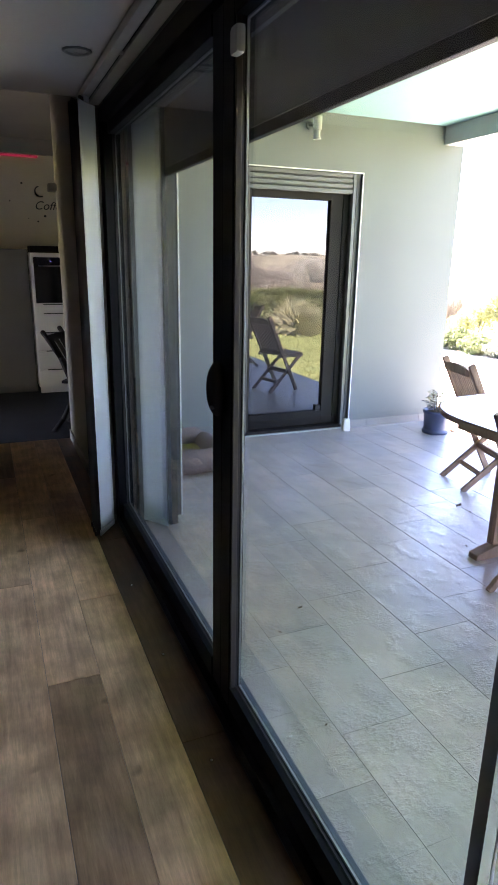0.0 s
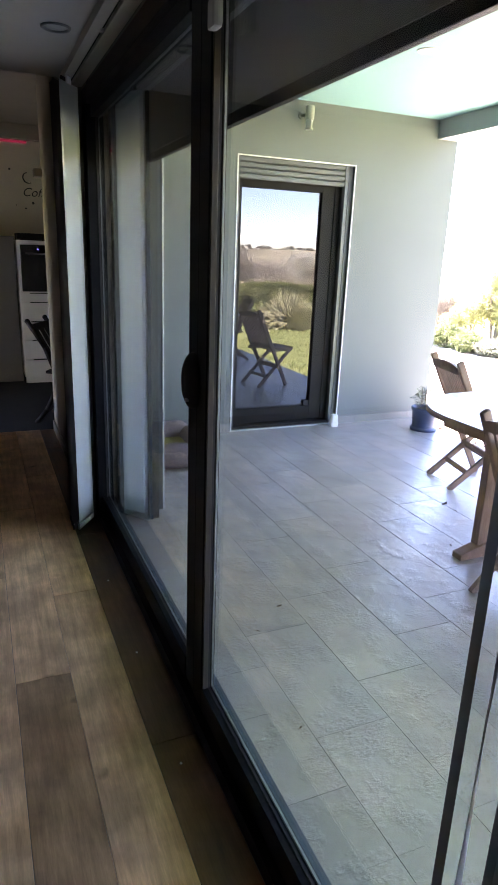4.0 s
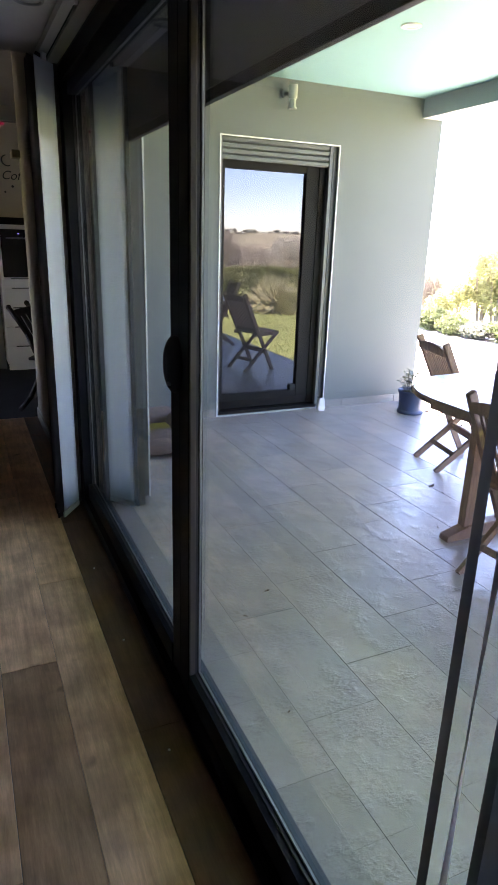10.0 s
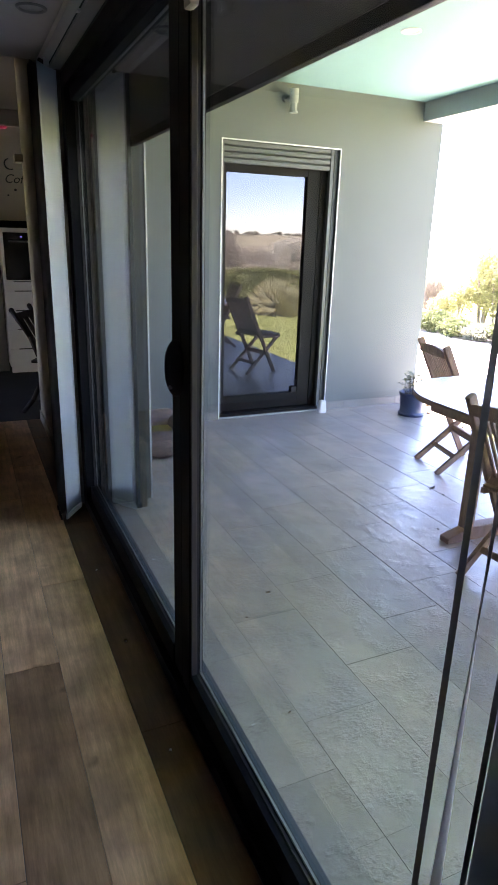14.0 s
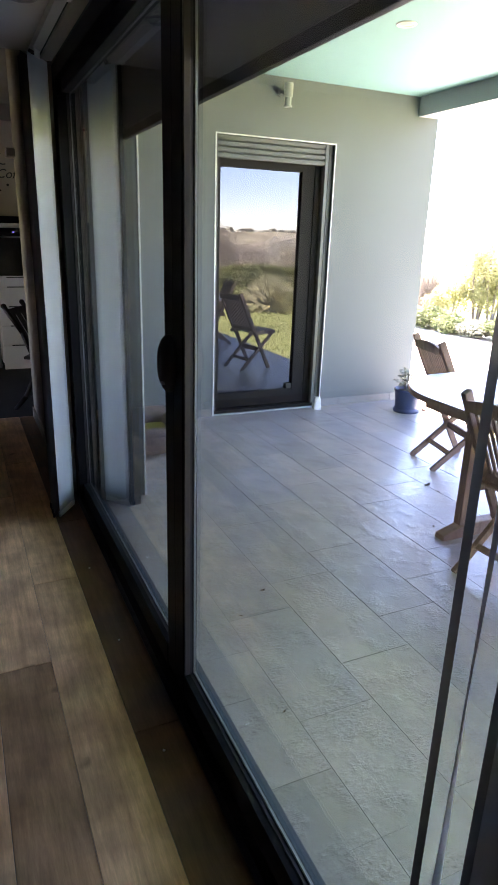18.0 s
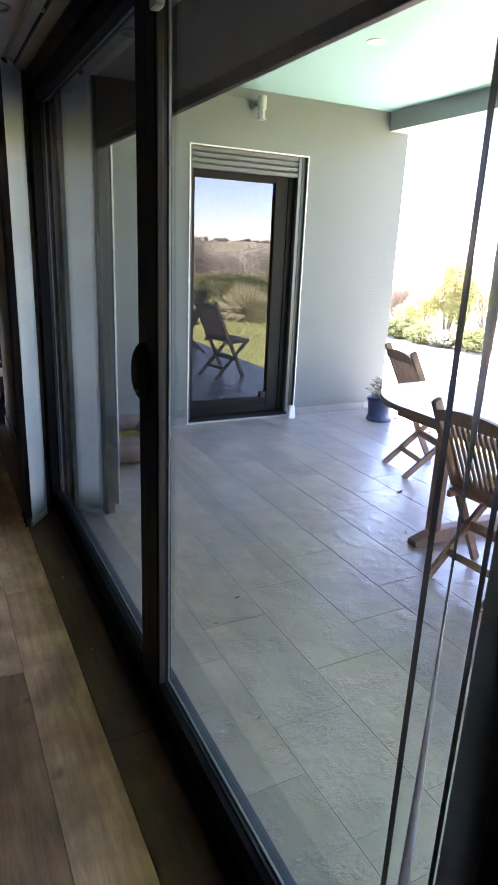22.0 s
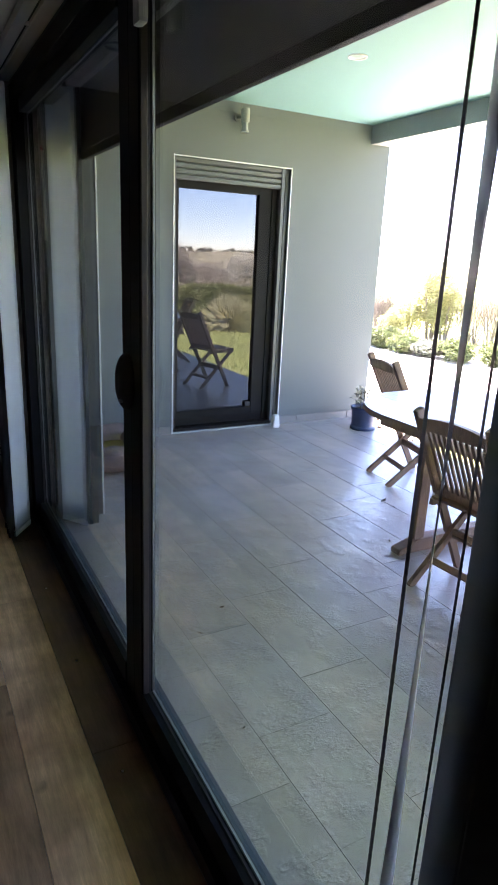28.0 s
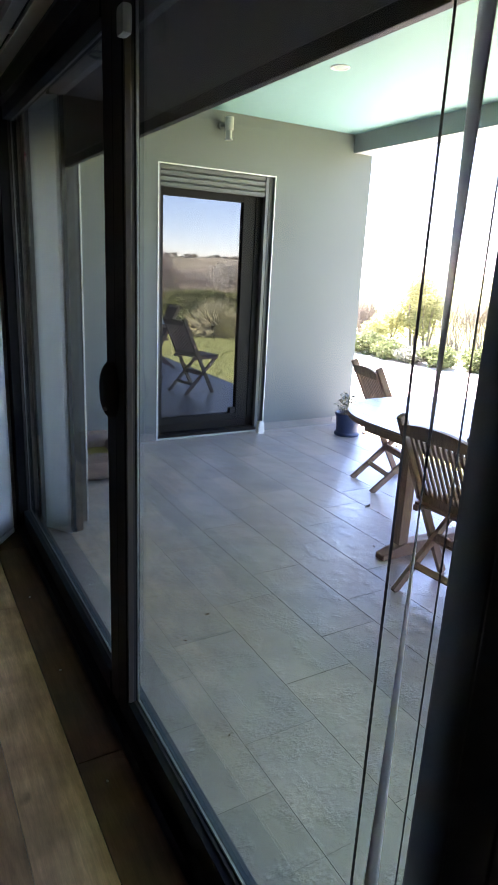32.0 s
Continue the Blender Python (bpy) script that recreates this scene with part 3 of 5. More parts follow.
blind = thing("vertical_blind", pose(0, 0, 0), "white vertical slat blind, drawn open and stacked beside the window", "blind")
rail = box_part("head_rail", (0.472, 0.33, 2.213, 0.512, 3.46, 2.245), M_RAIL, blind, "white head rail", bev=0.003)
box_part("head_rail", (0.526, 0.33, 2.213, 0.577, 3.46, 2.245), M_RAIL, blind, bev=0.003)
box_part("rail_slot", (0.510, 0.335, 2.227, 0.528, 3.455, 2.244), M_SEAL, blind, "dark slot of the rail")
box_part("rail_joint", (0.5085, 2.60, 2.217, 0.5295, 2.62, 2.241), M_PVC, blind)


def blind_slat(cx, cy, yaw_low, yaw_high, lean=(0.0, 0.0), z0=0.035, z1=2.188, width=0.2, rows=12, fabric=None, bow=0.006):
    """A hanging fabric slat, gently bowed across and turned a little along its drop."""
    bm = bmesh.new()
    grid = []
    for r in range(rows + 1):
        f = r / rows
        a = radians(yaw_low + (yaw_high - yaw_low) * f)
        line = []
        ox, oy = cx + lean[0] * f, cy + lean[1] * f
        for k in range(7):
            s = (k / 6 - 0.5) * width
            b = bow * (1 - (2 * s / width) ** 2)
            line.append(bm.verts.new((ox + s * math.cos(a) - b * math.sin(a), oy + s * math.sin(a) + b * math.cos(a), z0 + (z1 - z0) * f)))
        grid.append(line)
    for r in range(rows):
        for k in range(6):
            bm.faces.new((grid[r][k], grid[r][k + 1], grid[r + 1][k + 1], grid[r + 1][k]))
    ext = bmesh.ops.solidify(bm, geom=bm.faces[:], thickness=0.0012)
    s = part("slat", bm, fabric or M_SLAT, blind, "dark brown fabric slat" if fabric == M_BROWNSLAT else "white fabric slat", smooth=True)
    a = radians(yaw_low)
    bm = bmesh.new()
    add_box(bm, -width / 2, -0.0025, 0, width / 2, 0.0075, 0.03, bev=0.002, m=Matrix.Translation((cx, cy, z0 - 0.004)) @ Matrix.Rotation(a, 4, "Z"))
    part("bottom_weight", bm, fabric or M_SLAT, s)
    for e in (-1, 1):
        bm = bmesh.new()
        for k in range(3):
            bmesh.ops.create_icosphere(bm, subdivisions=1, radius=0.003, matrix=Matrix.Translation(
                (cx + e * (width / 2 - 0.003) * math.cos(a), cy + e * (width / 2 - 0.003) * math.sin(a), z0 + 0.004 + 0.011 * k)))
        part("chain", bm, M_SPACER, s, "small metal bead chain")
    bm = bmesh.new()
    add_box(bm, -0.02, -0.004, 0, 0.02, 0.004, 0.032, bev=0.002, m=Matrix.Translation((cx + lean[0], cy + lean[1], z1 - 0.006)) @ Matrix.Rotation(radians(yaw_high), 4, "Z"))
    part("hanger", bm, fabric or M_PVC, s)
    return s


blind_slat(0.4915, 3.287, 55.5, 55.0, width=0.176)
for i in range(6):
    blind_slat(0.4715 + 0.0005 * i, 3.302 + 0.0265 * i, 56 + 1.2 * math.sin(i * 2.1), 55.5 + 1.5 * math.sin(i * 1.3), width=0.206, fabric=M_BROWNSLAT)
blind_slat(0.4986, 0.4819, 46.6, 46.1, (-0.0015, 0.0016), fabric=M_BROWNSLAT, bow=0.001)
blind_slat(0.50, 0.4540, 31.5, 52.0, (0.002, -0.002), bow=0.001, fabric=M_SLAT_LIT)
blind_slat(0.50, 0.4150, 40.9, 41.0, fabric=M_BROWNSLAT, bow=0.001)

# ---- glass door in the wing ----
M_DOORALU = mat("weathered_dark_aluminium", (0.012, 0.0115, 0.0115), 0.6, 0.0, 0.1, grain=0.06, grain_scale=300, stain=0.1)
M_GUIDE = mat("grey_guide_aluminium", (0.08, 0.086, 0.09), 0.4, 0.0, 0.5, grain=0.05)
door = thing("door_1", pose(0, YW, 0), "dark grey aluminium glass door, closed, mirroring the garden", "door", kind="structure")
box_part("frame_side", (1.957, 0.06, 0, 2.01, 0.2, 2.2), M_DOORALU, door, bev=0.003)
box_part("frame_side", (2.925, 0.06, 0, 3.0, 0.2, 2.2), M_DOORALU, door, bev=0.003)
box_part("frame_top", (2.01, 0.06, 2.04, 2.925, 0.2, 2.2), M_DOORALU, door, bev=0.003)
box_part("threshold", (1.957, 0.02, -0.01, 3.0, 0.2, 0.035), M_DOORALU, door, bev=0.003)
box_part("sill_strip", (1.957, -0.003, -0.012, 3.0, 0.02, 0.008), mat("grey_sill_strip", (0.42, 0.43, 0.43), 0.5, grain=0.05), door, "pale sill strip")
box_part("sash_stile", (2.757, 0.09, 0.04, 2.87, 0.16, 2.04), M_DOORALU, door, bev=0.004)
box_part("sash_stile", (2.875, 0.085, 0.04, 2.922, 0.16, 2.04), M_DOORALU, door, bev=0.004)
box_part("sash_stile", (2.012, 0.09, 0.04, 2.03, 0.16, 2.04), M_DOORALU, door, bev=0.004)
box_part("sash_bottom_rail", (2.03, 0.09, 0.04, 2.757, 0.16, 0.165), M_DOORALU, door, bev=0.004)
box_part("sash_top_rail", (2.03, 0.09, 1.985, 2.757, 0.16, 2.04), M_DOORALU, door, bev=0.004)
box_part("pane", (2.025, 0.121, 0.16, 2.76, 0.129, 1.99), M_MIRRORGLASS, door, "glass pane mirroring the garden")
box_part("stop_block", (2.70, 0.095, 0.165, 2.755, 0.118, 0.215), M_SEAL, door, "small black block at the foot of the pane", bev=0.004)
for i in range(4):
    bm = bmesh.new()
    z0 = 2.038 + i * 0.042
    prof = [(0.004, 0), (-0.006, 0.01), (-0.006, 0.03), (0.004, 0.039), (0.012, 0.039), (0.012, 0)]
    a = [bm.verts.new((1.975, 0.035 + y, z0 + z)) for y, z in prof]
    b = [bm.verts.new((2.93, 0.035 + y, z0 + z)) for y, z in prof]
    for k in range(6):
        bm.faces.new((a[k], a[(k + 1) % 6], b[(k + 1) % 6], b[k]))
    bm.faces.new(a), bm.faces.new(b)
    part("shutter_slat", bm, M_GREY_ALU, door, "grey roller shutter slat")
for x0, x1 in ((1.96, 1.985), (2.925, 2.998)):
    bm = bmesh.new()
    add_box(bm, x0, 0.022, 0.012, x0 + (x1 - x0) * 0.42, 0.06, 2.2, bev=0.002)
    add_box(bm, x0 + (x1 - x0) * 0.55, 0.03, 0.012, x1, 0.06, 2.2, bev=0.002)
    part("shutter_guide", bm, M_GUIDE, door, "grey shutter guide")
bm = bmesh.new()
for d in ((1.949, -0.005, 0, 1.959, 0.006, 2.208), (2.998, -0.005, 0, 3.006, 0.006, 2.208), (1.959, -0.005, 2.198, 2.998, 0.006, 2.207)):
    add_box(bm, *d)
part("corner_bead", bm, M_BEAD, door, "thin white corner bead round the opening")
bm = bmesh.new()
bmesh.ops.create_cone(bm, cap_ends=True, segments=4, radius1=0.05, radius2=0.038, depth=0.115, matrix=Matrix.Translation((2.925, 4.785, 0.058)) @ Matrix.Rotation(radians(38), 4, "Z") @ Matrix.Rotation(radians(5), 4, "Y"))
bmesh.ops.bevel(bm, geom=bm.edges[:], offset=0.008, segments=2, affect="EDGES")
box = tagged(part("door_sensor", bm, M_PVC, None), "small white plastic box standing beside the glass door", "sensor")

# ---- lamps and fittings ----
lamp = thing("wall_lamp", pose(2.50, YW, 2.49), "grey metal cylinder wall lamp with a glass lower end", "lamp")
bm = bmesh.new()
add_cyl(bm, (-0.03, 0, 0.03), (-0.03, -0.018, 0.03), 0.027, seg=24)
part("wall_plate", bm, M_GREY_ALU, lamp)
bm = bmesh.new()
add_cyl(bm, (-0.03, -0.015, 0.03), (0, -0.065, 0.03), 0.012, seg=12)
part("arm", bm, M_GREY_ALU, lamp)
M_LAMP = mat("pale_grey_lamp_metal", (0.38, 0.39, 0.385), 0.35, 0.2, grain=0.05)
bm = bmesh.new()
add_lathe(bm, [(0.001, 0.085), (0.032, 0.085), (0.034, 0.08), (0.034, -0.01), (0.03, -0.012), (0.001, -0.012)], 24, (0, -0.09, 0))
part("housing", bm, M_LAMP, lamp, smooth=False)
bm = bmesh.new()
add_cyl(bm, (0, -0.09, -0.012), (0, -0.09, -0.07), 0.024, seg=20)
part("glass_end", bm, mat("frosted_lamp_glass", (0.45, 0.48, 0.47), 0.2, grain=0.03), lamp, "frosted glass lower end")
bm = bmesh.new()
add_cyl(bm, (0, -0.09, -0.07), (0, -0.09, -0.08), 0.033, seg=24)
part("end_cap", bm, M_LAMP, lamp)
for a in (20, 140, 260):
    bm = bmesh.new()
    c = Vector((0.029 * math.cos(radians(a)), -0.09 + 0.029 * math.sin(radians(a)), 0))
    add_cyl(bm, c + Vector((0, 0, -0.01)), c + Vector((0, 0, -0.072)), 0.003, seg=8)
    part("strut", bm, M_LAMP, lamp)


def downlight(name, x, y, z, r, ring, bulb, label):
    d = thing(name, pose(x, y, z), label, "ceiling lamp")
    bm = bmesh.new()
    add_lathe(bm, [(r, 0.0), (r, -0.004), (r * 0.9, -0.007), (r * 0.74, -0.004), (r * 0.7, 0.0)], 36)
    part("ring", bm, ring, d, smooth=True)
    bm = bmesh.new()
    add_lathe(bm, [(r * 0.72, -0.001), (r * 0.5, -0.003), (0.001, -0.0045)], 36)
    part("lens", bm, bulb, d, smooth=True)
    return d


M_BULB = mat("unlit_lamp_glass", (0.55, 0.56, 0.55), 0.15, grain=0.04)
M_CHROME = mat("satin_chrome", (0.22, 0.22, 0.23), 0.28, 0.9, grain=0.05)
# The terrace spot's lens takes the soffit's painted green cast.
downlight("downlight", 2.52, 3.42, CEIL_OUT, 0.058, M_PVC, mat("green_cast_lamp_lens", (0.36, 0.46, 0.45), 0.3, grain=0.03), "white recessed ceiling spot, unlit, over the terrace")
downlight("downlight", 0.379, 2.74, CEIL_IN, 0.055, M_CHROME, M_BULB, "chrome recessed ceiling spot, unlit, in the white ceiling")
downlight("smoke_detector", -0.05, 5.95, 2.72, 0.06, M_PVC, M_PVC, "white round smoke detector on the ceiling")


# ---- folding teak chairs ----
def folding_chair(m):
    c = thing("folding_chair", m, "weathered teak folding chair with a slatted back", "chair", "teak chairs on the terrace")
    w = 0.19

    def on_back(z):
        return 0.15 - 0.425 * z / 0.89

    for sx in (-1, 1):
        bm = bar((sx * w, on_back(0.0) + 0.012, 0.0), (sx * w, on_back(0.46), 0.46), 0.024, 0.04, up=(0, 1, 0))
        part("front_leg", bm, M_TEAK, c)
        bm = bar((sx * w, on_back(0.45) - 0.004, 0.45), (sx * w, on_back(0.86) - 0.016, 0.876), 0.03, 0.046, up=(0, 1, 0), bev=0.008)
        part("back_post", bm, M_TEAK, c)
        bm = bar((sx * (w - 0.03), -0.221, 0.0), (sx * (w - 0.03), 0.24, 0.425), 0.022, 0.038, up=(0, 1, 0))
        part("rear_leg", bm, M_TEAK, c)
    # curved top rail
    bm = bmesh.new()
    n = 14
    rings = []
    for i in range(n + 1):
        x = -w + 0.012 + (2 * w - 0.024) * i / n
        h = 0.022 * (1 - (2 * x / (2 * w)) ** 2)
        yb = on_back(0.84) - 0.014
        rings.append([bm.verts.new(p) for p in ((x, yb + 0.012, 0.79), (x, yb - 0.012, 0.79), (x, yb - 0.02, 0.832 + h), (x, yb + 0.006, 0.832 + h))])
    for a, b in zip(rings, rings[1:]):
        for k in range(4):
            bm.faces.new((a[k], a[(k + 1) % 4], b[(k + 1) % 4], b[k]))
    bm.faces.new(rings[0]), bm.faces.new(rings[-1])
    part("top_rail", bm, M_TEAK, c)
    part("lower_rail", bar((-w, on_back(0.47) - 0.006, 0.47), (w, on_back(0.47) - 0.006, 0.47), 0.022, 0.055, up=(0, 0.3, 1)), M_TEAK, c)
    for i in range(11):
        x = -0.15 + 0.03 * i
        part("back_slat", bar((x, on_back(0.48) - 0.006, 0.48), (x, on_back(0.81) - 0.012, 0.8), 0.0155, 0.011, up=(0, 1, 0), bev=0.0015), M_TEAK, c)
    for i in range(8):
        y = -0.108 + 0.049 * i
        part("seat_slat", bar((-w + 0.012, y, 0.438), (w - 0.012, y, 0.438), 0.04, 0.014, up=(0, 0, 1), bev=0.002), M_TEAK, c)
    for sx in (-1, 1):
        part("seat_rail", bar((sx * (w - 0.016), -0.13, 0.415), (sx * (w - 0.016), 0.25, 0.415), 0.022, 0.03), M_TEAK, c)
    part("stretcher", bar((-w + 0.02, -0.098, 0.115), (w - 0.02, -0.098, 0.115), 0.02, 0.032, up=(0, 1, 1)), M_TEAK, c)
    part("stretcher", bar((-w, on_back(0.22), 0.22), (w, on_back(0.22), 0.22), 0.02, 0.04, up=(0, 1, 0.5)), M_TEAK, c)
    part("pivot_bar", bar((-w - 0.02, 0.036, 0.238), (w + 0.02, 0.036, 0.238), 0.02, 0.03), M_TEAK, c)
    return c


chair = folding_chair(pose(2.29, 1.875, 0, 0, 0, -86))
tagged(chair, "weathered teak folding chair pushed in at the table's side")
c2 = copy_thing(chair, pose(3.12, 3.25, 0, 0, 0, -104))
tagged(c2, "weathered teak folding chair standing past the table's round end")
c3 = copy_thing(chair, pose(3.34, 1.52, 0, 0, 0, 95))
tagged(c3, "weathered teak folding chair on the garden side of the table")

# ---- oval table ----
table = thing("garden_table", pose(2.675, 1.90, 0), "long teak garden table with a rounded end on a trestle base", "table")


def outline(hx, hy, r, n=14):
    pts = []
    for cx, cy, a0 in ((hx - r, hy - r, 0), (-hx + r, hy - r, 90), (-hx + r, -hy + r, 180), (hx - r, -hy + r, 270)):
        for i in range(n + 1):
            a = radians(a0 + 90 * i / n)
            pts.append((cx + r * math.cos(a), cy + r * math.sin(a)))
    return pts


bm = bmesh.new()
vs = [bm.verts.new((x, y, 0.742)) for x, y in outline(0.55, 0.98, 0.47)]
f = bm.faces.new(vs)
g = bmesh.ops.extrude_face_region(bm, geom=[f])
bmesh.ops.translate(bm, verts=[v for v in g["geom"] if isinstance(v, bmesh.types.BMVert)], vec=(0, 0, -0.028))
bmesh.ops.bevel(bm, geom=[e for e in bm.edges if abs(e.verts[0].co.z - e.verts[1].co.z) < 1e-5], offset=0.005, segments=2, affect="EDGES")
part("table_rim", bm, M_TEAK, table, "teak table edge")


def reach(x):
    """Half length of the top at x from its middle line, 4 cm inside the rim."""
    hx, hy, rr = 0.547, 0.977, 0.467
    return hy if abs(x) < hx - rr else hy - rr + math.sqrt(max(0.0, rr * rr - (abs(x) - hx + rr) ** 2))


for i in range(11):
    x0 = -0.5465 + i * 0.0994
    bm = bmesh.new()
    cols = []
    for k in range(7):
        x = x0 + 0.0975 * k / 6
        y = max(0.02, reach(x) - 0.004)
        cols.append([bm.verts.new(p) for p in ((x, -y, 0.7424), (x, y, 0.7424), (x, y, 0.7462), (x, -y, 0.7462))])
    for p, q in zip(cols, cols[1:]):
        for k in range(4):
            bm.faces.new((p[k], p[(k + 1) % 4], q[(k + 1) % 4], q[k]))
    bm.faces.new(cols[0]), bm.faces.new(cols[-1])
    part("top_board", bm, M_TEAK_LIT_TOP, table)
for y in (0.42, -0.48):
    bm = bmesh.new()
    side = [(-0.45, 0.0), (0.45, 0.0), (0.45, 0.032), (0.3, 0.075), (-0.3, 0.075), (-0.45, 0.032)]
    front = [bm.verts.new((px, y - 0.033, pz)) for px, pz in side]
    rear = [bm.verts.new((px, y + 0.033, pz)) for px, pz in side]
    for k in range(6):
        bm.faces.new((front[k], front[(k + 1) % 6], rear[(k + 1) % 6], rear[k]))
    bm.faces.new(front), bm.faces.new(rear)
    bmesh.ops.bevel(bm, geom=bm.edges[:], offset=0.004, segments=1, affect="EDGES")
    part("foot_beam", bm, M_TEAK, table)
    for x in (-0.31, 0.31):
        box_part("leg", (x - 0.033, y - 0.024, 0.07, x + 0.033, y + 0.024, 0.665), M_TEAK, table, bev=0.004)
    box_part("cross_beam", (-0.42, y - 0.03, 0.66, 0.42, y + 0.03, 0.715), M_TEAK, table, bev=0.005)
box_part("long_stretcher", (-0.02, -0.46, 0.30, 0.02, 0.40, 0.36), M_TEAK, table, bev=0.004)
for x in (-0.46, 0.46):
    box_part("apron", (x - 0.012, -0.62, 0.665, x + 0.012, 0.62, 0.715), M_TEAK, table, bev=0.003)

# ---- flower pot ----
pot = thing("flower_pot", pose(3.685, 4.475, -0.004), "blue glazed flower pot with a small leafy plant", "plant pot")
bm = bmesh.new()
add_lathe(bm, [(0.001, 0), (0.106, 0), (0.115, 0.006), (0.118, 0.03), (0.106, 0.034), (0.103, 0.04), (0.112, 0.185), (0.12, 0.19), (0.123, 0.21), (0.116, 0.215), (0.108, 0.21), (0.104, 0.18)], 40)
part("pot", bm, M_BLUE, pot, smooth=True)
bm = bmesh.new()
add_lathe(bm, [(0.106, 0.186), (0.05, 0.192), (0.001, 0.195)], 24)
part("soil", bm, M_SOIL, pot, smooth=True)
rng = random.Random(5)
for i in range(14):
    a, r = rng.uniform(0, 6.28), rng.uniform(0.01, 0.06)
    p = Vector((r * math.cos(a), r * math.sin(a), 0.19))
    tip = p + Vector((math.cos(a) * rng.uniform(0.02, 0.09), math.sin(a) * rng.uniform(0.02, 0.09), rng.uniform(0.12, 0.24)))
    bm = bmesh.new()
    add_cyl(bm, p, tip, 0.0035, 0.0015, seg=6)
    st = part("stem", bm, mat("plant_stem", (0.12, 0.1, 0.05), 0.7, grain=0.1) if i == 0 else bpy.data.materials["plant_stem"], pot)
    bm = bmesh.new()
    for k in range(11):
        f = 0.3 + 0.7 * k / 10
        q = p.lerp(tip, f)
        aa = rng.uniform(0, 6.28)
        d = Vector((math.cos(aa), math.sin(aa), rng.uniform(-0.1, 0.7))).normalized()
        L = rng.uniform(0.03, 0.052)
        s = d.cross(Vector((0, 0, 1))).normalized() * L * 0.38
        up = Vector((0, 0, 0.004))
        v = [bm.verts.new(x) for x in (q, q + d * L * 0.5 + s + up, q + d * L, q + d * L * 0.5 - s + up)]
        bm.faces.new(v)
    part("leaves", bm, M_LEAF, st)

# ---- pet bed ----
bed = thing("pet_bed", pose(1.24, 4.36, 0), "pinkish-grey soft pet bed with a mustard cushion", "pet bed")
M_PINK = mat("pink_grey_plush", (0.18, 0.135, 0.13), 0.95, spec=0.1, grain=0.14, grain_scale=60, stain=0.1, bump=0.8, bump_scale=140)
M_MUSTARD = mat("mustard_fabric", (0.2, 0.165, 0.05), 0.95, spec=0.1, grain=0.15, grain_scale=80, bump=0.5)


def bolster(p, q, r):
    bm = bmesh.new()
    p, q = Vector(p), Vector(q)
    d = (q - p)
    n = 14
    zax = d.normalized()
    sx = zax.cross(Vector((0, 0, 1))).normalized()
    rings = []
    for i in range(n + 1):
        f = i / n
        rr = r * (1 - 0.9 * abs(2 * f - 1) ** 6) * (1 + 0.05 * math.sin(f * 17))
        rings.append([bm.verts.new(p + d * f + sx * rr * math.cos(a) + Vector((0, 0, 1)) * rr * 0.95 * math.sin(a)) for a in [2 * math.pi * k / 18 for k in range(18)]])
    for a, b in zip(rings, rings[1:]):
        for k in range(18):
            bm.faces.new((a[k], a[(k + 1) % 18], b[(k + 1) % 18], b[k]))
    bm.faces.new(rings[0]), bm.faces.new(rings[-1])
    return bm


part("front_bolster", bolster((-0.27, -0.26, 0.095), (0.27, -0.26, 0.095), 0.095), M_PINK, bed, smooth=True)
part("back_bolster", bolster((-0.27, 0.24, 0.12), (0.27, 0.24, 0.12), 0.1), M_PINK, bed, smooth=True)
part("side_bolster", bolster((-0.23, -0.26, 0.11), (-0.23, 0.26, 0.11), 0.085), M_PINK, bed, smooth=True)
part("side_bolster", bolster((0.23, -0.26, 0.11), (0.23, 0.26, 0.11), 0.085), M_PINK, bed, smooth=True)
bm = bmesh.new()
add_box(bm, -0.2, -0.22, 0.0, 0.2, 0.2, 0.11, bev=0.04)
part("cushion", bm, M_MUSTARD, bed, "mustard cushion", smooth=True)

# ---- kitchen seen past the wall ----
M_FRONT = mat("white_lacquer", (0.72, 0.72, 0.72), 0.35, grain=0.02, stain=0.02)
M_BLACKGLASS = mat("black_oven_glass", (0.012, 0.012, 0.014), 0.12, grain=0.05)
M_DARKWOOD = mat("dark_stained_wood", (0.012, 0.008, 0.007), 0.65, spec=0.2, grain=0.2, grain_scale=25, stretch=(4, 4, 0.7))
col = thing("oven_cabinet", pose(0.455, 7.3, 0), "tall white kitchen cabinet with a black oven over four drawers", "cabinet")
box_part("body", (0, 0.022, 0.07, 0.62, 0.6, 1.525), M_FRONT, col, bev=0.002)
box_part("plinth", (0.01, 0.03, 0.0, 0.61, 0.06, 0.07), M_FRONT, col)
for z0, z1 in ((0.078, 0.275), (0.283, 0.485), (0.493, 0.69), (0.698, 0.895), (0.903, 0.992)):
    d = box_part("drawer", (0.012, 0.0, z0, 0.608, 0.02, z1 - 0.012), M_FRONT, col, bev=0.002)
    box_part("pull_edge", (0.1, -0.004, z1 - 0.014, 0.5, 0.016, z1 - 0.006), M_SEAL, d, "dark recessed pull edge")
oven = box_part("oven_front", (0.03, -0.004, 1.0, 0.6, 0.02, 1.48), M_BLACKGLASS, col, "black glass oven front", bev=0.003)
box_part("oven_handle", (0.08, -0.04, 1.385, 0.55, -0.025, 1.4), M_CHROME, oven, "metal oven handle", bev=0.003)
box_part("oven_display", (0.2, -0.0055, 1.432, 0.216, -0.0045, 1.444), glow_mat("blue_display", (0.25, 0.25, 1.0), 0.06), oven, "small lit blue display")
fr = thing("dark_cabinet", pose(-0.25, 7.42, 0), "dark grey tall kitchen cabinet", "cabinet")
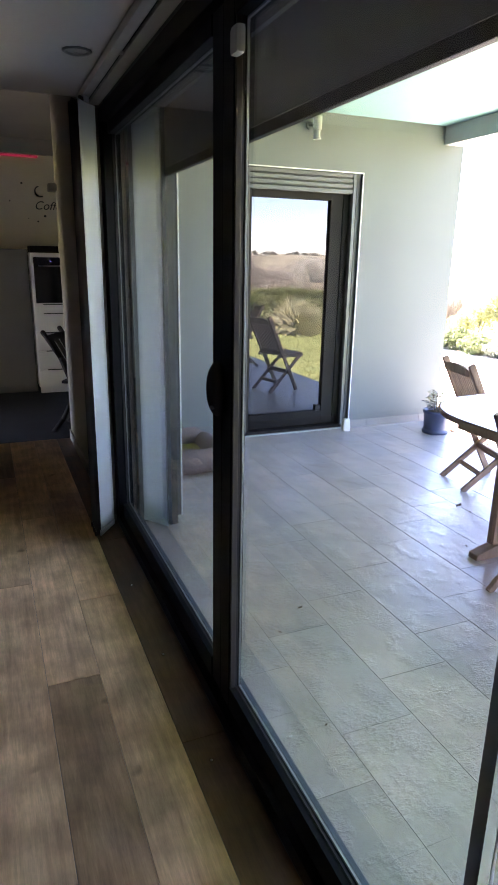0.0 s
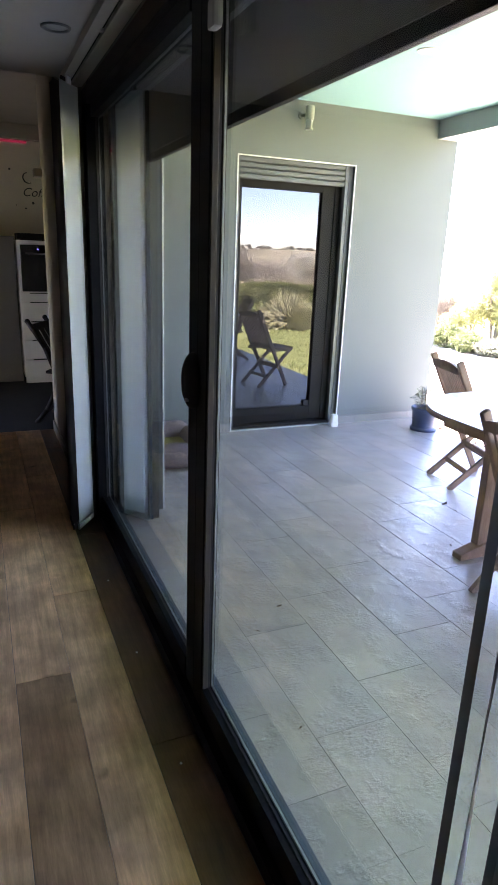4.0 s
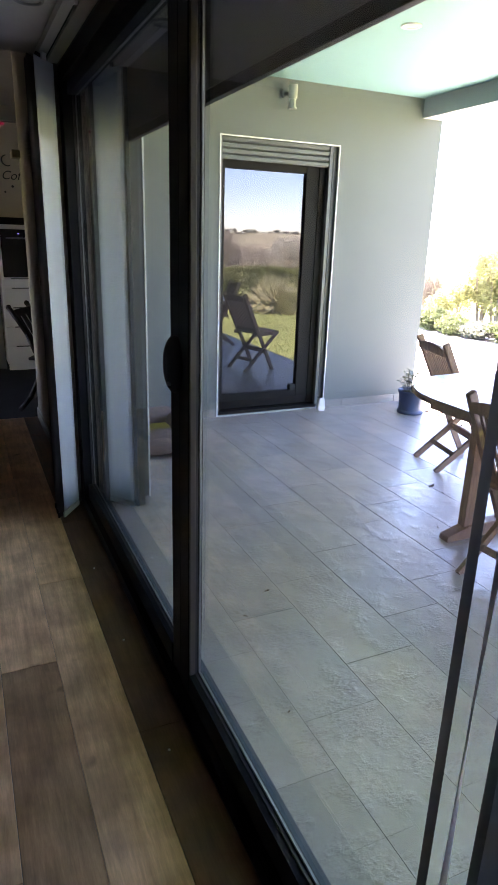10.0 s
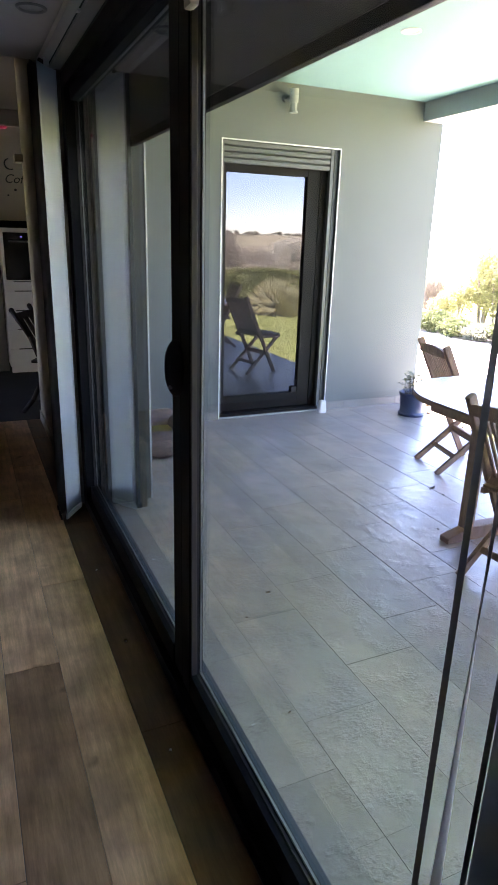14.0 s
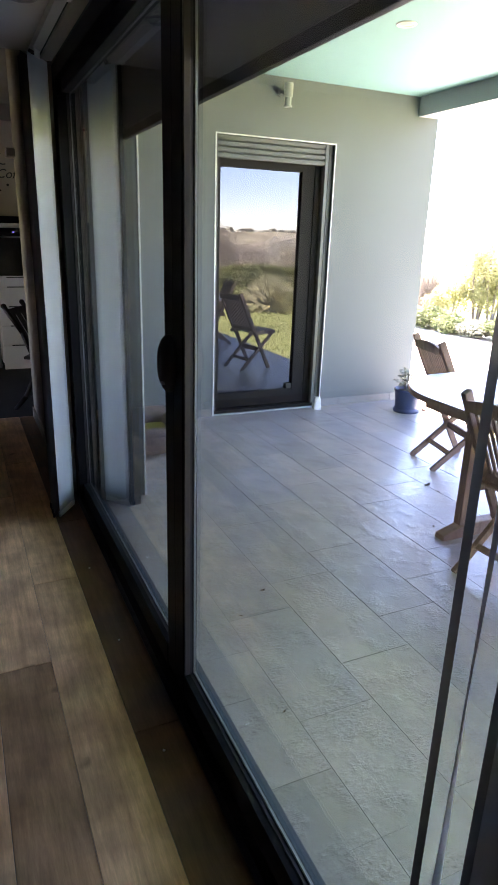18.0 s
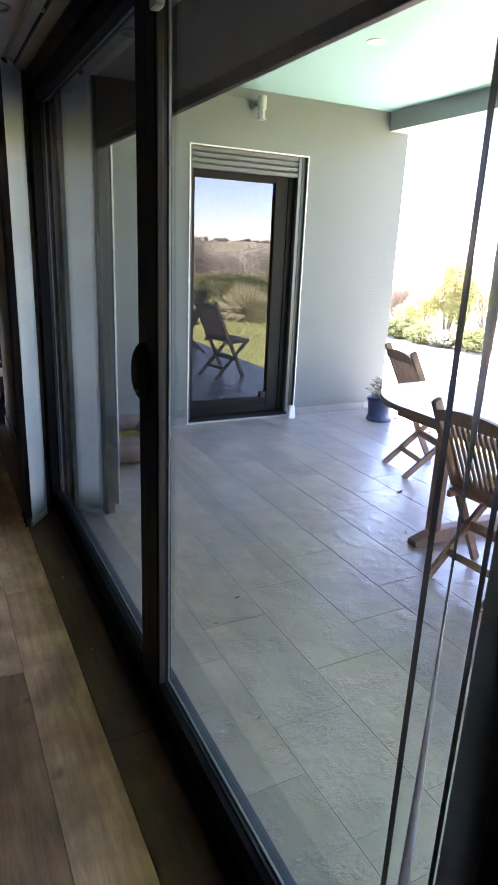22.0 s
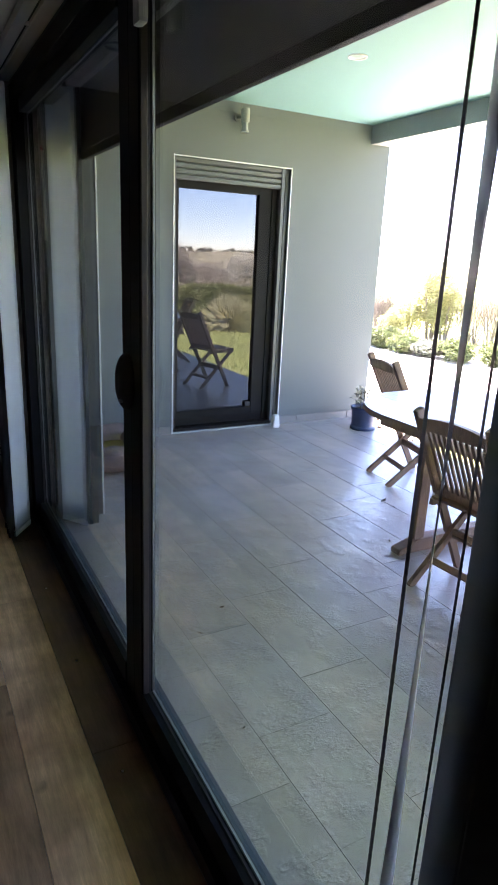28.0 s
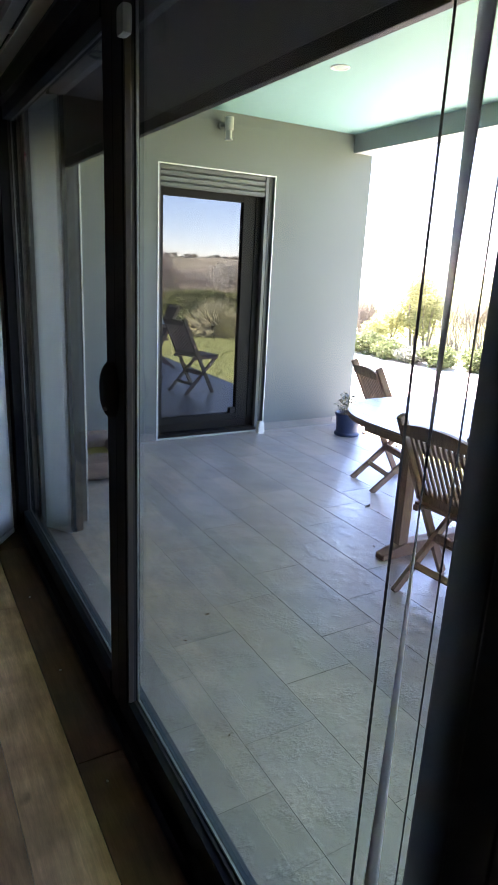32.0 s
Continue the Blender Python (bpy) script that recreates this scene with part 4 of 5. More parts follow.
M_GREYFRONT = mat("dark_grey_front", (0.1, 0.098, 0.092), 0.5, grain=0.04, stain=0.06)
box_part("body", (0, 0.02, 0.0, 0.695, 0.5, 1.56), M_GREYFRONT, fr, bev=0.003)
box_part("door", (0.004, 0.0, 0.08, 0.69, 0.018, 1.555), M_GREYFRONT, fr, bev=0.003)
tray = thing("serving_tray", pose(0.70, 7.62, 1.527), "dark wooden tray on top of the oven cabinet", "tray")
box_part("tray_base", (-0.23, -0.2, 0, 0.23, 0.2, 0.012), M_DARKWOOD, tray, bev=0.003)
for d in ((-0.23, -0.2, 0.012, 0.23, -0.185, 0.07), (-0.23, 0.185, 0.012, 0.23, 0.2, 0.07), (-0.23, -0.185, 0.012, -0.215, 0.185, 0.07), (0.215, -0.185, 0.012, 0.23, 0.185, 0.07)):
    box_part("tray_side", d, M_DARKWOOD, tray, bev=0.003)
jar = thing("storage_jar", pose(0.80, 7.36, 1.527), "small pale storage jar on the oven cabinet", "jar")
bm = bmesh.new()
add_lathe(bm, [(0.001, 0), (0.035, 0), (0.04, 0.01), (0.04, 0.1), (0.032, 0.115), (0.001, 0.118)], 20)
part("jar", bm, mat("pale_stoneware", (0.5, 0.48, 0.43), 0.5, grain=0.06), jar, smooth=True)
led = tagged(box_part("led_strip", (-0.6, 7.93, 2.54, 0.66, 7.948, 2.564), glow_mat("red_led", (1.0, 0.07, 0.16), 0.007), None), "glowing red light strip under the kitchen ceiling", "led strip")
structure("trim_ceiling_kitchen", (-1.4, 7.86, 2.57, 1.9, 7.95, 2.72), M_KCEIL_SHADED, "plaster ceiling edge", "trim")

M_INK = mat("black_vinyl", (0.04, 0.038, 0.035), 0.5, grain=0.05)


def lettering(text, x, z, size, y):
    cu = bpy.data.curves.new("wall_lettering", "FONT")
    cu.body, cu.size, cu.shear, cu.extrude = text, size, 0.35, 0.0008
    tmp = bpy.data.objects.new("tmp", cu)
    scene.collection.objects.link(tmp)
    me = bpy.data.meshes.new_from_object(tmp.evaluated_get(bpy.context.evaluated_depsgraph_get()))
    bpy.data.objects.remove(tmp)
    me.materials.clear()
    me.materials.append(M_INK)
    ob = new("wall_lettering", me)
    ob.matrix_world = pose(x, y, z, 90, 0, 0)
    return ob


tagged(lettering("Coffee", 0.585, 2.0, 0.13, 7.948), "black cursive wall lettering about coffee", "wall sticker")
for x, z, r in ((0.47, 2.27, 0.012), (0.62, 1.87, 0.01), (0.70, 1.93, 0.014), (0.52, 1.90, 0.006), (0.33, 2.08, 0.009)):
    bm = bmesh.new()
    add_cyl(bm, (x, 7.948, z), (x, 7.944, z), r, seg=14)
    tagged(part("wall_dot", bm, M_INK, None), "black round dot sticker on the cream wall", "wall sticker", "wall dots")
bm = bmesh.new()
for i in range(20):
    a0, a1 = radians(100 + 10 * i), radians(110 + 10 * i)
    r0, r1 = 0.045 + 0.001 * i, 0.046 + 0.001 * i
    add_cyl(bm, (0.66 + r0 * math.cos(a0), 7.945, 2.2 + r0 * math.sin(a0)), (0.66 + r1 * math.cos(a1), 7.945, 2.2 + r1 * math.sin(a1)), 0.005 + 0.003 * math.sin(i * 0.16), seg=6)
tagged(part("wall_flourish", bm, M_INK, None), "black curled flourish above the wall lettering", "wall sticker")
hook = tagged(box_part("wall_bracket", (0.49, 5.22, 1.965, 0.549, 5.34, 2.02), M_HALL_SHADED, None, bev=0.006), "small beige box fixed to the wall's edge", "wall box")

kc = thing("dining_chair", pose(0.78, 5.637, 0, 0, 0, -117), "dark-stained wooden dining chair with a slatted back", "chair")
for sx in (-1, 1):
    bm = bmesh.new()
    pts = [(-0.3, 0.0), (-0.2, 0.12), (-0.115, 0.3), (-0.11, 0.45), (-0.19, 0.66), (-0.325, 0.865)]
    for (ya, za), (yb, zb) in zip(pts, pts[1:]):
        add_cyl(bm, (sx * 0.19, ya, za), (sx * 0.19, yb, zb), 0.02, seg=10)
    bmesh.ops.create_uvsphere(bm, u_segments=12, v_segments=8, radius=0.022, matrix=Matrix.Translation((sx * 0.19, -0.328, 0.87)))
    part("back_post", bm, M_DARKWOOD, kc, smooth=True)
    part("front_leg", bar((sx * 0.19, 0.19, 0), (sx * 0.18, 0.18, 0.44), 0.035, 0.035, up=(0, 1, 0)), M_DARKWOOD, kc)
    part("side_stretcher", bar((sx * 0.19, -0.17, 0.2), (sx * 0.19, 0.185, 0.2), 0.018, 0.025), M_DARKWOOD, kc)
bm = bmesh.new()
add_box(bm, -0.21, -0.19, 0.44, 0.21, 0.21, 0.465, bev=0.008)
part("seat", bm, M_DARKWOOD, kc)
part("top_rail", bar((-0.19, -0.3, 0.815), (0.19, -0.3, 0.815), 0.06, 0.018, up=(0, 1, 0.2)), M_DARKWOOD, kc)
part("back_rail", bar((-0.19, -0.135, 0.52), (0.19, -0.135, 0.52), 0.04, 0.018, up=(0, 1, 0.2)), M_DARKWOOD, kc)
for x in (-0.11, 0, 0.11):
    part("back_slat", bar((x, -0.145, 0.53), (x, -0.293, 0.8), 0.08, 0.012, up=(0, 1, 0)), M_DARKWOOD, kc)
structure("floor_kitchen", (-1.4, 5.36, -0.0115, 1.9, 7.95, 0.0), M_DARKFLOOR, "dark grey tiled kitchen floor", "floor")
structure("baseboard_hall", (0.538, 3.75, 0.0, 0.5495, 5.35, 0.08), M_HALL_SHADED, "beige skirting board", "baseboard")

# ---- garden ----
structure("ground", (-500, -500, -0.4, 500, 500, -0.06), M_GRASS, "mown lawn", "lawn")
structure("terrace_slab", (0.70, -1.5, -0.3, 3.85, YW, -0.012), M_GROUT, "terrace bed with grey joints", "terrace")
structure("path_apron", (4.35, 3.45, -0.2, 9.0, 40, -0.045), M_PAVE, "pale sunlit gravel and paving beyond the terrace", "paving")
structure("gravel_bed", (3.86, 4.0, -0.2, 4.36, 9.0, -0.04), mat("pale_gravel", (0.55, 0.5, 0.43), 0.9, grain=0.25, grain_scale=90, bump=1.0, bump_scale=120), "pale gravel bed with dry leaves", "gravel")


def leaf_mesh(name, pts, sizes, material, seed, long=1.6, droop=0.0):
    """Many small pointed leaves at the given places, turned at random."""
    r = np.random.default_rng(seed)
    n = len(pts)
    d = r.normal(size=(n, 3))
    d[:, 2] = d[:, 2] * 0.6 + droop
    d /= np.linalg.norm(d, axis=1)[:, None]
    s = np.cross(d, r.normal(size=(n, 3)))
    s /= np.linalg.norm(s, axis=1)[:, None]
    L = np.asarray(sizes)[:, None]
    quad = np.stack([pts - d * L * long * 0.5, pts + s * L * 0.45, pts + d * L * long * 0.5, pts - s * L * 0.45], axis=1).reshape(-1, 3)
    me = bpy.data.meshes.new(name)
    me.from_pydata(quad.tolist(), [], np.arange(4 * n).reshape(-1, 4).tolist())
    me.materials.append(material)
    return me


def cloud(r, n, rx, ry, rz, lumps=9, fine=1.0):
    """Places in a lumpy crown: small clumps round the middle, thinner inside."""
    c = r.normal(size=(lumps, 3))
    c /= np.linalg.norm(c, axis=1)[:, None]
    c *= r.uniform(0.35, 0.75, (lumps, 1))
    k = r.integers(0, lumps, n)
    p = r.normal(size=(n, 3))
    p /= np.linalg.norm(p, axis=1)[:, None]
    p = c[k] + p * (r.uniform(0.5, 1.0, (n, 1)) ** 0.6) * r.uniform(0.28, 0.5, lumps)[k][:, None] * fine
    return p * np.array([rx, ry, rz])


def leaf_mat(name, color, tint, trans=0.45):
    m = mat(name, color, 0.5, spec=0.3, stain=0.15, stain_scale=1.5, tint=tint, trans=trans)
    nt = m.node_tree
    geo = nt.nodes.new("ShaderNodeNewGeometry")
    hsv = nt.nodes.new("ShaderNodeHueSaturation")
    mr = nt.nodes.new("ShaderNodeMapRange")
    mr.inputs["To Min"].default_value, mr.inputs["To Max"].default_value = 0.72, 1.28
    nt.links.new(geo.outputs["Random Per Island"], mr.inputs["Value"])
    nt.links.new(mr.outputs[0], hsv.inputs["Value"])
    for lk in list(nt.links):
        if lk.to_socket.name == "Base Color" or lk.to_node.bl_idname == "ShaderNodeBsdfTranslucent":
            src, dst = lk.from_socket, lk.to_socket
            nt.links.remove(lk)
            nt.links.new(src, hsv.inputs["Color"])
            nt.links.new(hsv.outputs[0], dst)
    return m


M_HEDGE = leaf_mat("hedge_leaf", (0.17, 0.2, 0.065), (0.25, 0.25, 0.09))
M_FAR = leaf_mat("far_tree_leaf", (0.06, 0.06, 0.045), (0.09, 0.085, 0.06), 0.05)
M_BORDER = leaf_mat("border_leaf", (0.09, 0.12, 0.045), (0.15, 0.17, 0.075))
M_YELLOW = leaf_mat("yellow_green_leaf", (0.32, 0.33, 0.13), (0.4, 0.38, 0.19))
M_SILVER = leaf_mat("silver_leaf", (0.16, 0.18, 0.13), (0.24, 0.25, 0.2))
M_TWIG = mat("bare_twig", (0.24, 0.2, 0.165), 0.85, grain=0.2)
M_STRAW = leaf_mat("straw_leaf", (0.6, 0.55, 0.36), (0.45, 0.43, 0.22), 0.3)
M_BLOSSOM = leaf_mat("pale_blossom", (0.6, 0.56, 0.46), (0.42, 0.39, 0.29), 0.3)
M_RIDGE = leaf_mat("ridge_scrub_leaf", (0.24, 0.19, 0.14), (0.15, 0.14, 0.08), 0.2)
M_BROWNSCRUB = leaf_mat("brown_scrub_leaf", (0.52, 0.43, 0.31), (0.42, 0.36, 0.24), 0.3)


def shrub(name, at, rx, ry, h, n, leaf, material, label, seed, category="shrub", group="", stems=5, low=0.12):
    r = np.random.default_rng(seed)
    t = thing(name, pose(*at), label, category, group)
    bm = bmesh.new()
    for i in range(stems):
        a = 2 * math.pi * (i + 0.4) / stems
        base = Vector((0.05 * math.cos(a), 0.05 * math.sin(a), -0.02))
        mid = Vector((rx * 0.3 * math.cos(a), ry * 0.3 * math.sin(a), h * 0.4))
        tip = Vector((rx * 0.55 * math.cos(a + 0.4), ry * 0.55 * math.sin(a + 0.4), h * 0.78))
        add_cyl(bm, base, mid, 0.018 * h, 0.012 * h, seg=7)
        add_cyl(bm, mid, tip, 0.012 * h, 0.004 * h, seg=6)
    part("trunk", bm, M_TWIG, t)
    p = cloud(r, n, rx, ry, h * 0.5 * (1 - low), lumps=34, fine=0.85)
    p[:, 2] += h * (0.5 + low * 0.5)
    ob = new("crown", leaf_mesh("crown", p, r.uniform(0.6, 1.2, n) * leaf, material, seed))
    ob.parent = t
    return t


def bare_shrub(at, spread, h, n, label, seed, material=None):
    """A leafless bush: forked twigs fanning up from the ground."""
    r = random.Random(seed)
    t = thing("bare_shrub", pose(*at), label, "shrub", "bare shrubs")
    bm = bmesh.new()
    for i in range(n):
        a, e = r.uniform(0, 6.28), r.uniform(0.15, 1.0)
        b = Vector((r.uniform(-0.2, 0.2) * spread, r.uniform(-0.2, 0.2) * spread, -0.02))
        m = b + Vector((math.cos(a) * spread * 0.4 * e, math.sin(a) * spread * 0.4 * e, h * r.uniform(0.35, 0.55)))
        add_cyl(bm, b, m, 0.012, 0.007, seg=5, caps=False)
        for k in range(4):
            q = m + Vector((r.uniform(-0.3, 0.3) * spread, r.uniform(-0.3, 0.3) * spread, h * r.uniform(0.2, 0.5)))
            add_cyl(bm, m, q, 0.006, 0.003, seg=4, caps=False)
            for j in range(3):
                f = m.lerp(q, r.uniform(0.3, 0.9))
                add_cyl(bm, f, f + Vector((r.uniform(-0.12, 0.12), r.uniform(-0.12, 0.12), r.uniform(0.05, 0.25))) * spread, 0.003, 0.0015, seg=3, caps=False)
    part("twigs", bm, material or M_TWIG, t)
    return t


# low planting beyond the paving
HEDGE = [(7.78, 11.3), (7.76, 10.75), (7.72, 10.2), (7.69, 9.65), (7.66, 9.1), (7.62, 8.55), (7.68, 8.0), (7.8, 7.45), (8.1, 6.9), (8.45, 6.4), (8.8, 5.9), (9.2, 5.4), (9.6, 4.9)]
for i, (x, y) in enumerate(HEDGE):
    silver = i in (3, 6)
    shrub("shrub", (x + 0.3, y + 0.15, -0.06), 0.42, 0.42, 0.39 + 0.05 * math.sin(i * 1.9), 3600, 0.034, M_SILVER if silver else M_BORDER,
          "low silver-leaved shrub in the border" if silver else "low green shrub edging the garden", 40 + i, group="low shrubs", low=-0.06)
for i, (x, y, rx, h, n, leaf) in enumerate(((9.9, 10.15, 0.56, 1.72, 9000, 0.03), (10.0, 9.85, 0.5, 1.5, 7000, 0.03), (9.55, 10.5, 0.45, 0.95, 3200, 0.03), (9.0, 10.3, 0.4, 0.7, 2600, 0.03))):
    shrub("tall_shrub", (x, y, -0.06), rx, rx * 0.8, h, n, leaf, M_YELLOW, "pale yellow-green leafy shrub behind the border", 70 + i, group="tall shrubs", low=0.05)
for i, (x, y, s, h) in enumerate(((8.95, 11.3, 0.7, 0.95), (9.15, 10.95, 0.7, 0.95), (9.4, 11.1, 0.7, 0.9), (9.2, 12.0, 0.9, 0.95), (10.4, 9.45, 0.7, 1.1), (10.6, 9.0, 0.8, 1.15),
                                  (10.85, 8.6, 0.8, 1.1), (11.0, 8.1, 0.8, 1.1), (11.3, 7.4, 0.9, 1.2), (11.5, 6.6, 1.0, 1.2))):
    bare_shrub((x, y, -0.06), s, h, 30, "leafless brown bush behind the border", 90 + i)

# far scrub slopes, joined
r = np.random.default_rng(7)


def slope(name, rows, label, material, leaf, seed, lift=0.0):
    rr = np.random.default_rng(seed)
    pts, sz = [], []
    for x0, y0, x1, y1, h, n, w in rows:
        f = rr.uniform(0, 1, n)
        bumps = 0.6 + 0.25 * np.sin(f * 37 + seed) + 0.2 * np.sin(f * 91 + 2 * seed)
        z = lift + rr.uniform(0, 1, n) ** 0.7 * h * bumps
        pts.append(np.stack([x0 + (x1 - x0) * f + rr.normal(0, w, n), y0 + (y1 - y0) * f + rr.normal(0, w, n), z - 0.1], axis=1))
        sz.append(rr.uniform(0.6, 1.3, n) * leaf)
    ob = new(name, leaf_mesh(name, np.concatenate(pts), np.concatenate(sz), material, seed))
    return tagged(ob, label, "bushes", kind="stuff")


# clipped hedge and spiky clump at the lawn's end
def hedge_plant(x, y, w, d, h, n, seed):
    """One plant of a clipped hedge: upright stems and a boxy coat of small leaves."""
    rg = np.random.default_rng(seed)
    t = thing("hedge_plant", pose(x, y, -0.06), "clipped green hedge plant at the end of the lawn", "hedge", "hedge plants")
    bm = bmesh.new()
    for i in range(4):
        add_cyl(bm, (0.06 * (i - 1.5), 0.03 * (i % 2), -0.02), (0.16 * (i - 1.5), 0.1 * (i % 2) - 0.05, h * 0.8), 0.014, 0.005, seg=6)
    part("trunk", bm, M_TWIG, t)
    p = rg.uniform(-1, 1, (n, 3))
    k = rg.integers(0, 3, n)
    push = rg.uniform(0.8, 1.0, n) * np.sign(p[np.arange(n), k])
    p[np.arange(n), k] = push
    p *= 1 + 0.06 * np.sin(p[:, [1, 2, 0]] * 7 + seed)
    p = p * np.array([w / 2, d / 2, h / 2]) + np.array([0, 0, h / 2 + 0.02])
    ob = new("crown", leaf_mesh("crown", p, rg.uniform(0.6, 1.2, n) * 0.038, M_HEDGE, seed))
    ob.parent = t


for i in range(9):
    hedge_plant(3.6 + 0.62 * i, -3.75 + 0.05 * math.sin(i * 2.3), 0.72, 0.6, 0.84 + 0.04 * math.sin(i * 1.7), 8500, 120 + i)
clump = thing("spiky_clump", pose(6.27, -2.5, -0.06), "straw-coloured clump of long pointed leaves at the lawn's edge", "plant")
rr = random.Random(3)
bm = bmesh.new()
for i in range(1400):
    a, e = rr.uniform(0, 6.28), rr.uniform(0.05, 1.5)
    L = rr.uniform(0.5, 0.82)
    b = Vector((rr.uniform(-0.14, 0.14), rr.uniform(-0.14, 0.14), 0.06))
    d = Vector((math.cos(a) * math.sin(e), math.sin(a) * math.sin(e), math.cos(e)))
    s = d.cross(Vector((0, 0, 1)))
    s = (s.normalized() if s.length > 0.01 else Vector((1, 0, 0))) * 0.0075
    m = b + d * L * 0.55
    t = b + d * L + Vector((0, 0, -0.1 * e))
    v = [bm.verts.new(q) for q in (b - s, b + s, m + s, t, m - s)]
    bm.faces.new(v)
part("leaves", bm, M_STRAW, clump)
# rising ground behind the hedge
gr = np.random.default_rng(21)
xs, ys = np.linspace(-60, 240, 121), -np.concatenate([np.linspace(9, 48, 60), np.linspace(50, 190, 40)])
GX, GY = np.meshgrid(xs, ys)
up = np.clip((-GY - 11) / 34, 0, 1)
GZ = -0.08 + 1.55 * up ** 0.8 + 0.65 * np.clip((-GY - 45) / 100, 0, 1) + gr.uniform(0, 0.22, GX.shape) * up + 0.2 * np.sin(GX * 0.23 + GY * 0.11) * up
nx = len(xs)
quads = [(j * nx + i, j * nx + i + 1, (j + 1) * nx + i + 1, (j + 1) * nx + i) for j in range(len(ys) - 1) for i in range(nx - 1)]
me = bpy.data.meshes.new("hillside")
me.from_pydata(np.stack([GX, GY, GZ], -1).reshape(-1, 3).tolist(), [], quads)
for pl in me.polygons:
    pl.use_smooth = True
me.materials.append(M_SCRUB)
tagged(new("hillside", me), "pale brown scrub-covered hillside", "hillside", kind="structure")
slope("scrub_near", ((2, -11, 16, -11, 0.8, 30000, 0.7), (0, -14, 22, -13, 1.2, 40000, 1.0)), "pale brown scrub behind the hedge", M_BROWNSCRUB, 0.035, 11)
slope("scrub_mid", ((-5, -26, 45, -24, 1.5, 26000, 2.5), (-8, -40, 70, -38, 2.3, 26000, 3.5), (0, -70, 60, -66, 2.6, 22000, 6.0), (10, -105, 90, -100, 3.0, 22000, 9.0)), "brown and straw scrub on the slope", M_BROWNSCRUB, 0.07, 12)
slope("scrub_ridge", ((10, -88, 80, -82, 1.3, 6000, 7.0), (20, -112, 95, -106, 1.4, 7000, 8.0), (30, -134, 105, -126, 1.4, 7000, 6.0)), "brown scrub below the far ridge", M_RIDGE, 0.22, 14, 1.3)
slope("scrub_far", ((-40, -150, 260, -140, 2.9, 30000, 5.0), (60, 60, 70, 160, 2.5, 6000, 4.0)), "dim trees along the far ridge", M_FAR, 0.13, 13)
for i, (x, y, rx, h, n) in enumerate(((12.0, -13.2, 0.95, 1.9, 9000), (13.0, -13.4, 0.9, 1.75, 7000), (11.2, -12.6, 0.7, 1.4, 6000), (12.7, -11.8, 0.8, 1.3, 6000), (14.2, -13.0, 1.0, 1.8, 6000))):
    shrub("blossom_shrub", (x, y, -0.06), rx, rx * 0.8, h, n, 0.034, M_BLOSSOM, "large shrub in pale cream blossom behind the hedge", 150 + i, group="blossom shrubs", low=0.05)
for i, (x, y, s, h) in enumerate(((9.0, -12.2, 0.9, 2.0), (9.6, -12.4, 1.1, 1.35), (10.3, -12.2, 1.1, 1.3), (8.2, -12.0, 1.1, 1.35))):
    bare_shrub((x, y, -0.06), s, h, 44, "leafless brown bush behind the hedge", 180 + i)

rt = random.Random(41)
for i in range(16):
    shrub("far_tree", (52 + 2.7 * i + rt.uniform(-1.2, 1.2), -144 + rt.uniform(-2, 2), 2.05), rt.uniform(0.7, 1.9), 1.0, rt.uniform(0.7, 1.7), 500, 0.18, M_FAR,
          "dark tree standing on the far ridge", 220 + i, category="tree", group="ridge trees", low=0.1)

# neighbour's roof above the planting
nb = thing("neighbour_house", pose(40, 45.5, -0.06, 0, 0, -42), "distant low house with a pale tiled roof", "house")
box_part("wall", (-3.4, -2.4, 0, 3.4, 2.4, 0.04), M_PAVE, nb)
bm = bmesh.new()
v = [bm.verts.new(p) for p in ((-4.2, -3, 0.03), (4.2, -3, 0.03), (4.2, 3, 0.03), (-4.2, 3, 0.03), (-2.6, 0, 1.5), (2.6, 0, 1.5))]
for f in ((0, 1, 5, 4), (2, 3, 4, 5), (1, 2, 5), (3, 0, 4), (3, 2, 1, 0)):
    bm.faces.new([v[k] for k in f])
part("roof", bm, mat("pale_roof_tile", (0.72, 0.68, 0.64), 0.8, grain=0.2, grain_scale=4), nb)

# lawn blades near the terrace, and dry leaves
n = 16000
gx, gy = r.uniform(3.86, 7.5, n), r.uniform(-2.4, 3.44, n)
h = r.uniform(0.02, 0.05, n)
a = r.uniform(0, 6.28, n)
dx, dy = np.cos(a) * 0.004, np.sin(a) * 0.004
lx, ly = r.normal(0, 0.012, n), r.normal(0, 0.012, n)
q = np.stack([np.stack([gx - dx, gy - dy, np.full(n, -0.062)], 1), np.stack([gx + dx, gy + dy, np.full(n, -0.062)], 1), np.stack([gx + lx, gy + ly, h - 0.062], 1)], 1).reshape(-1, 3)
me = bpy.data.meshes.new("grass_blades")
me.from_pydata(q.tolist(), [], np.arange(3 * n).reshape(-1, 3).tolist())
me.materials.append(leaf_mat("grass_blade", (0.2, 0.25, 0.07), (0.26, 0.27, 0.09)))
tagged(new("grass_blades", me), "short mown grass blades", "grass", kind="stuff")
n = 220
p = np.stack([r.uniform(3.87, 4.5, n), r.uniform(3.9, 6.0, n), r.uniform(-0.038, -0.025, n)], 1)
ob = new("leaf_litter", leaf_mesh("leaf_litter", p, r.uniform(0.02, 0.045, n), leaf_mat("dry_leaf", (0.22, 0.11, 0.07), (0.12, 0.07, 0.04), 0.2), 5))
tagged(ob, "dry brown leaves scattered on the gravel", "leaves", kind="stuff")
M_DRY = mat("dry_leaf_dark", (0.05, 0.035, 0.025), 0.8, grain=0.2)
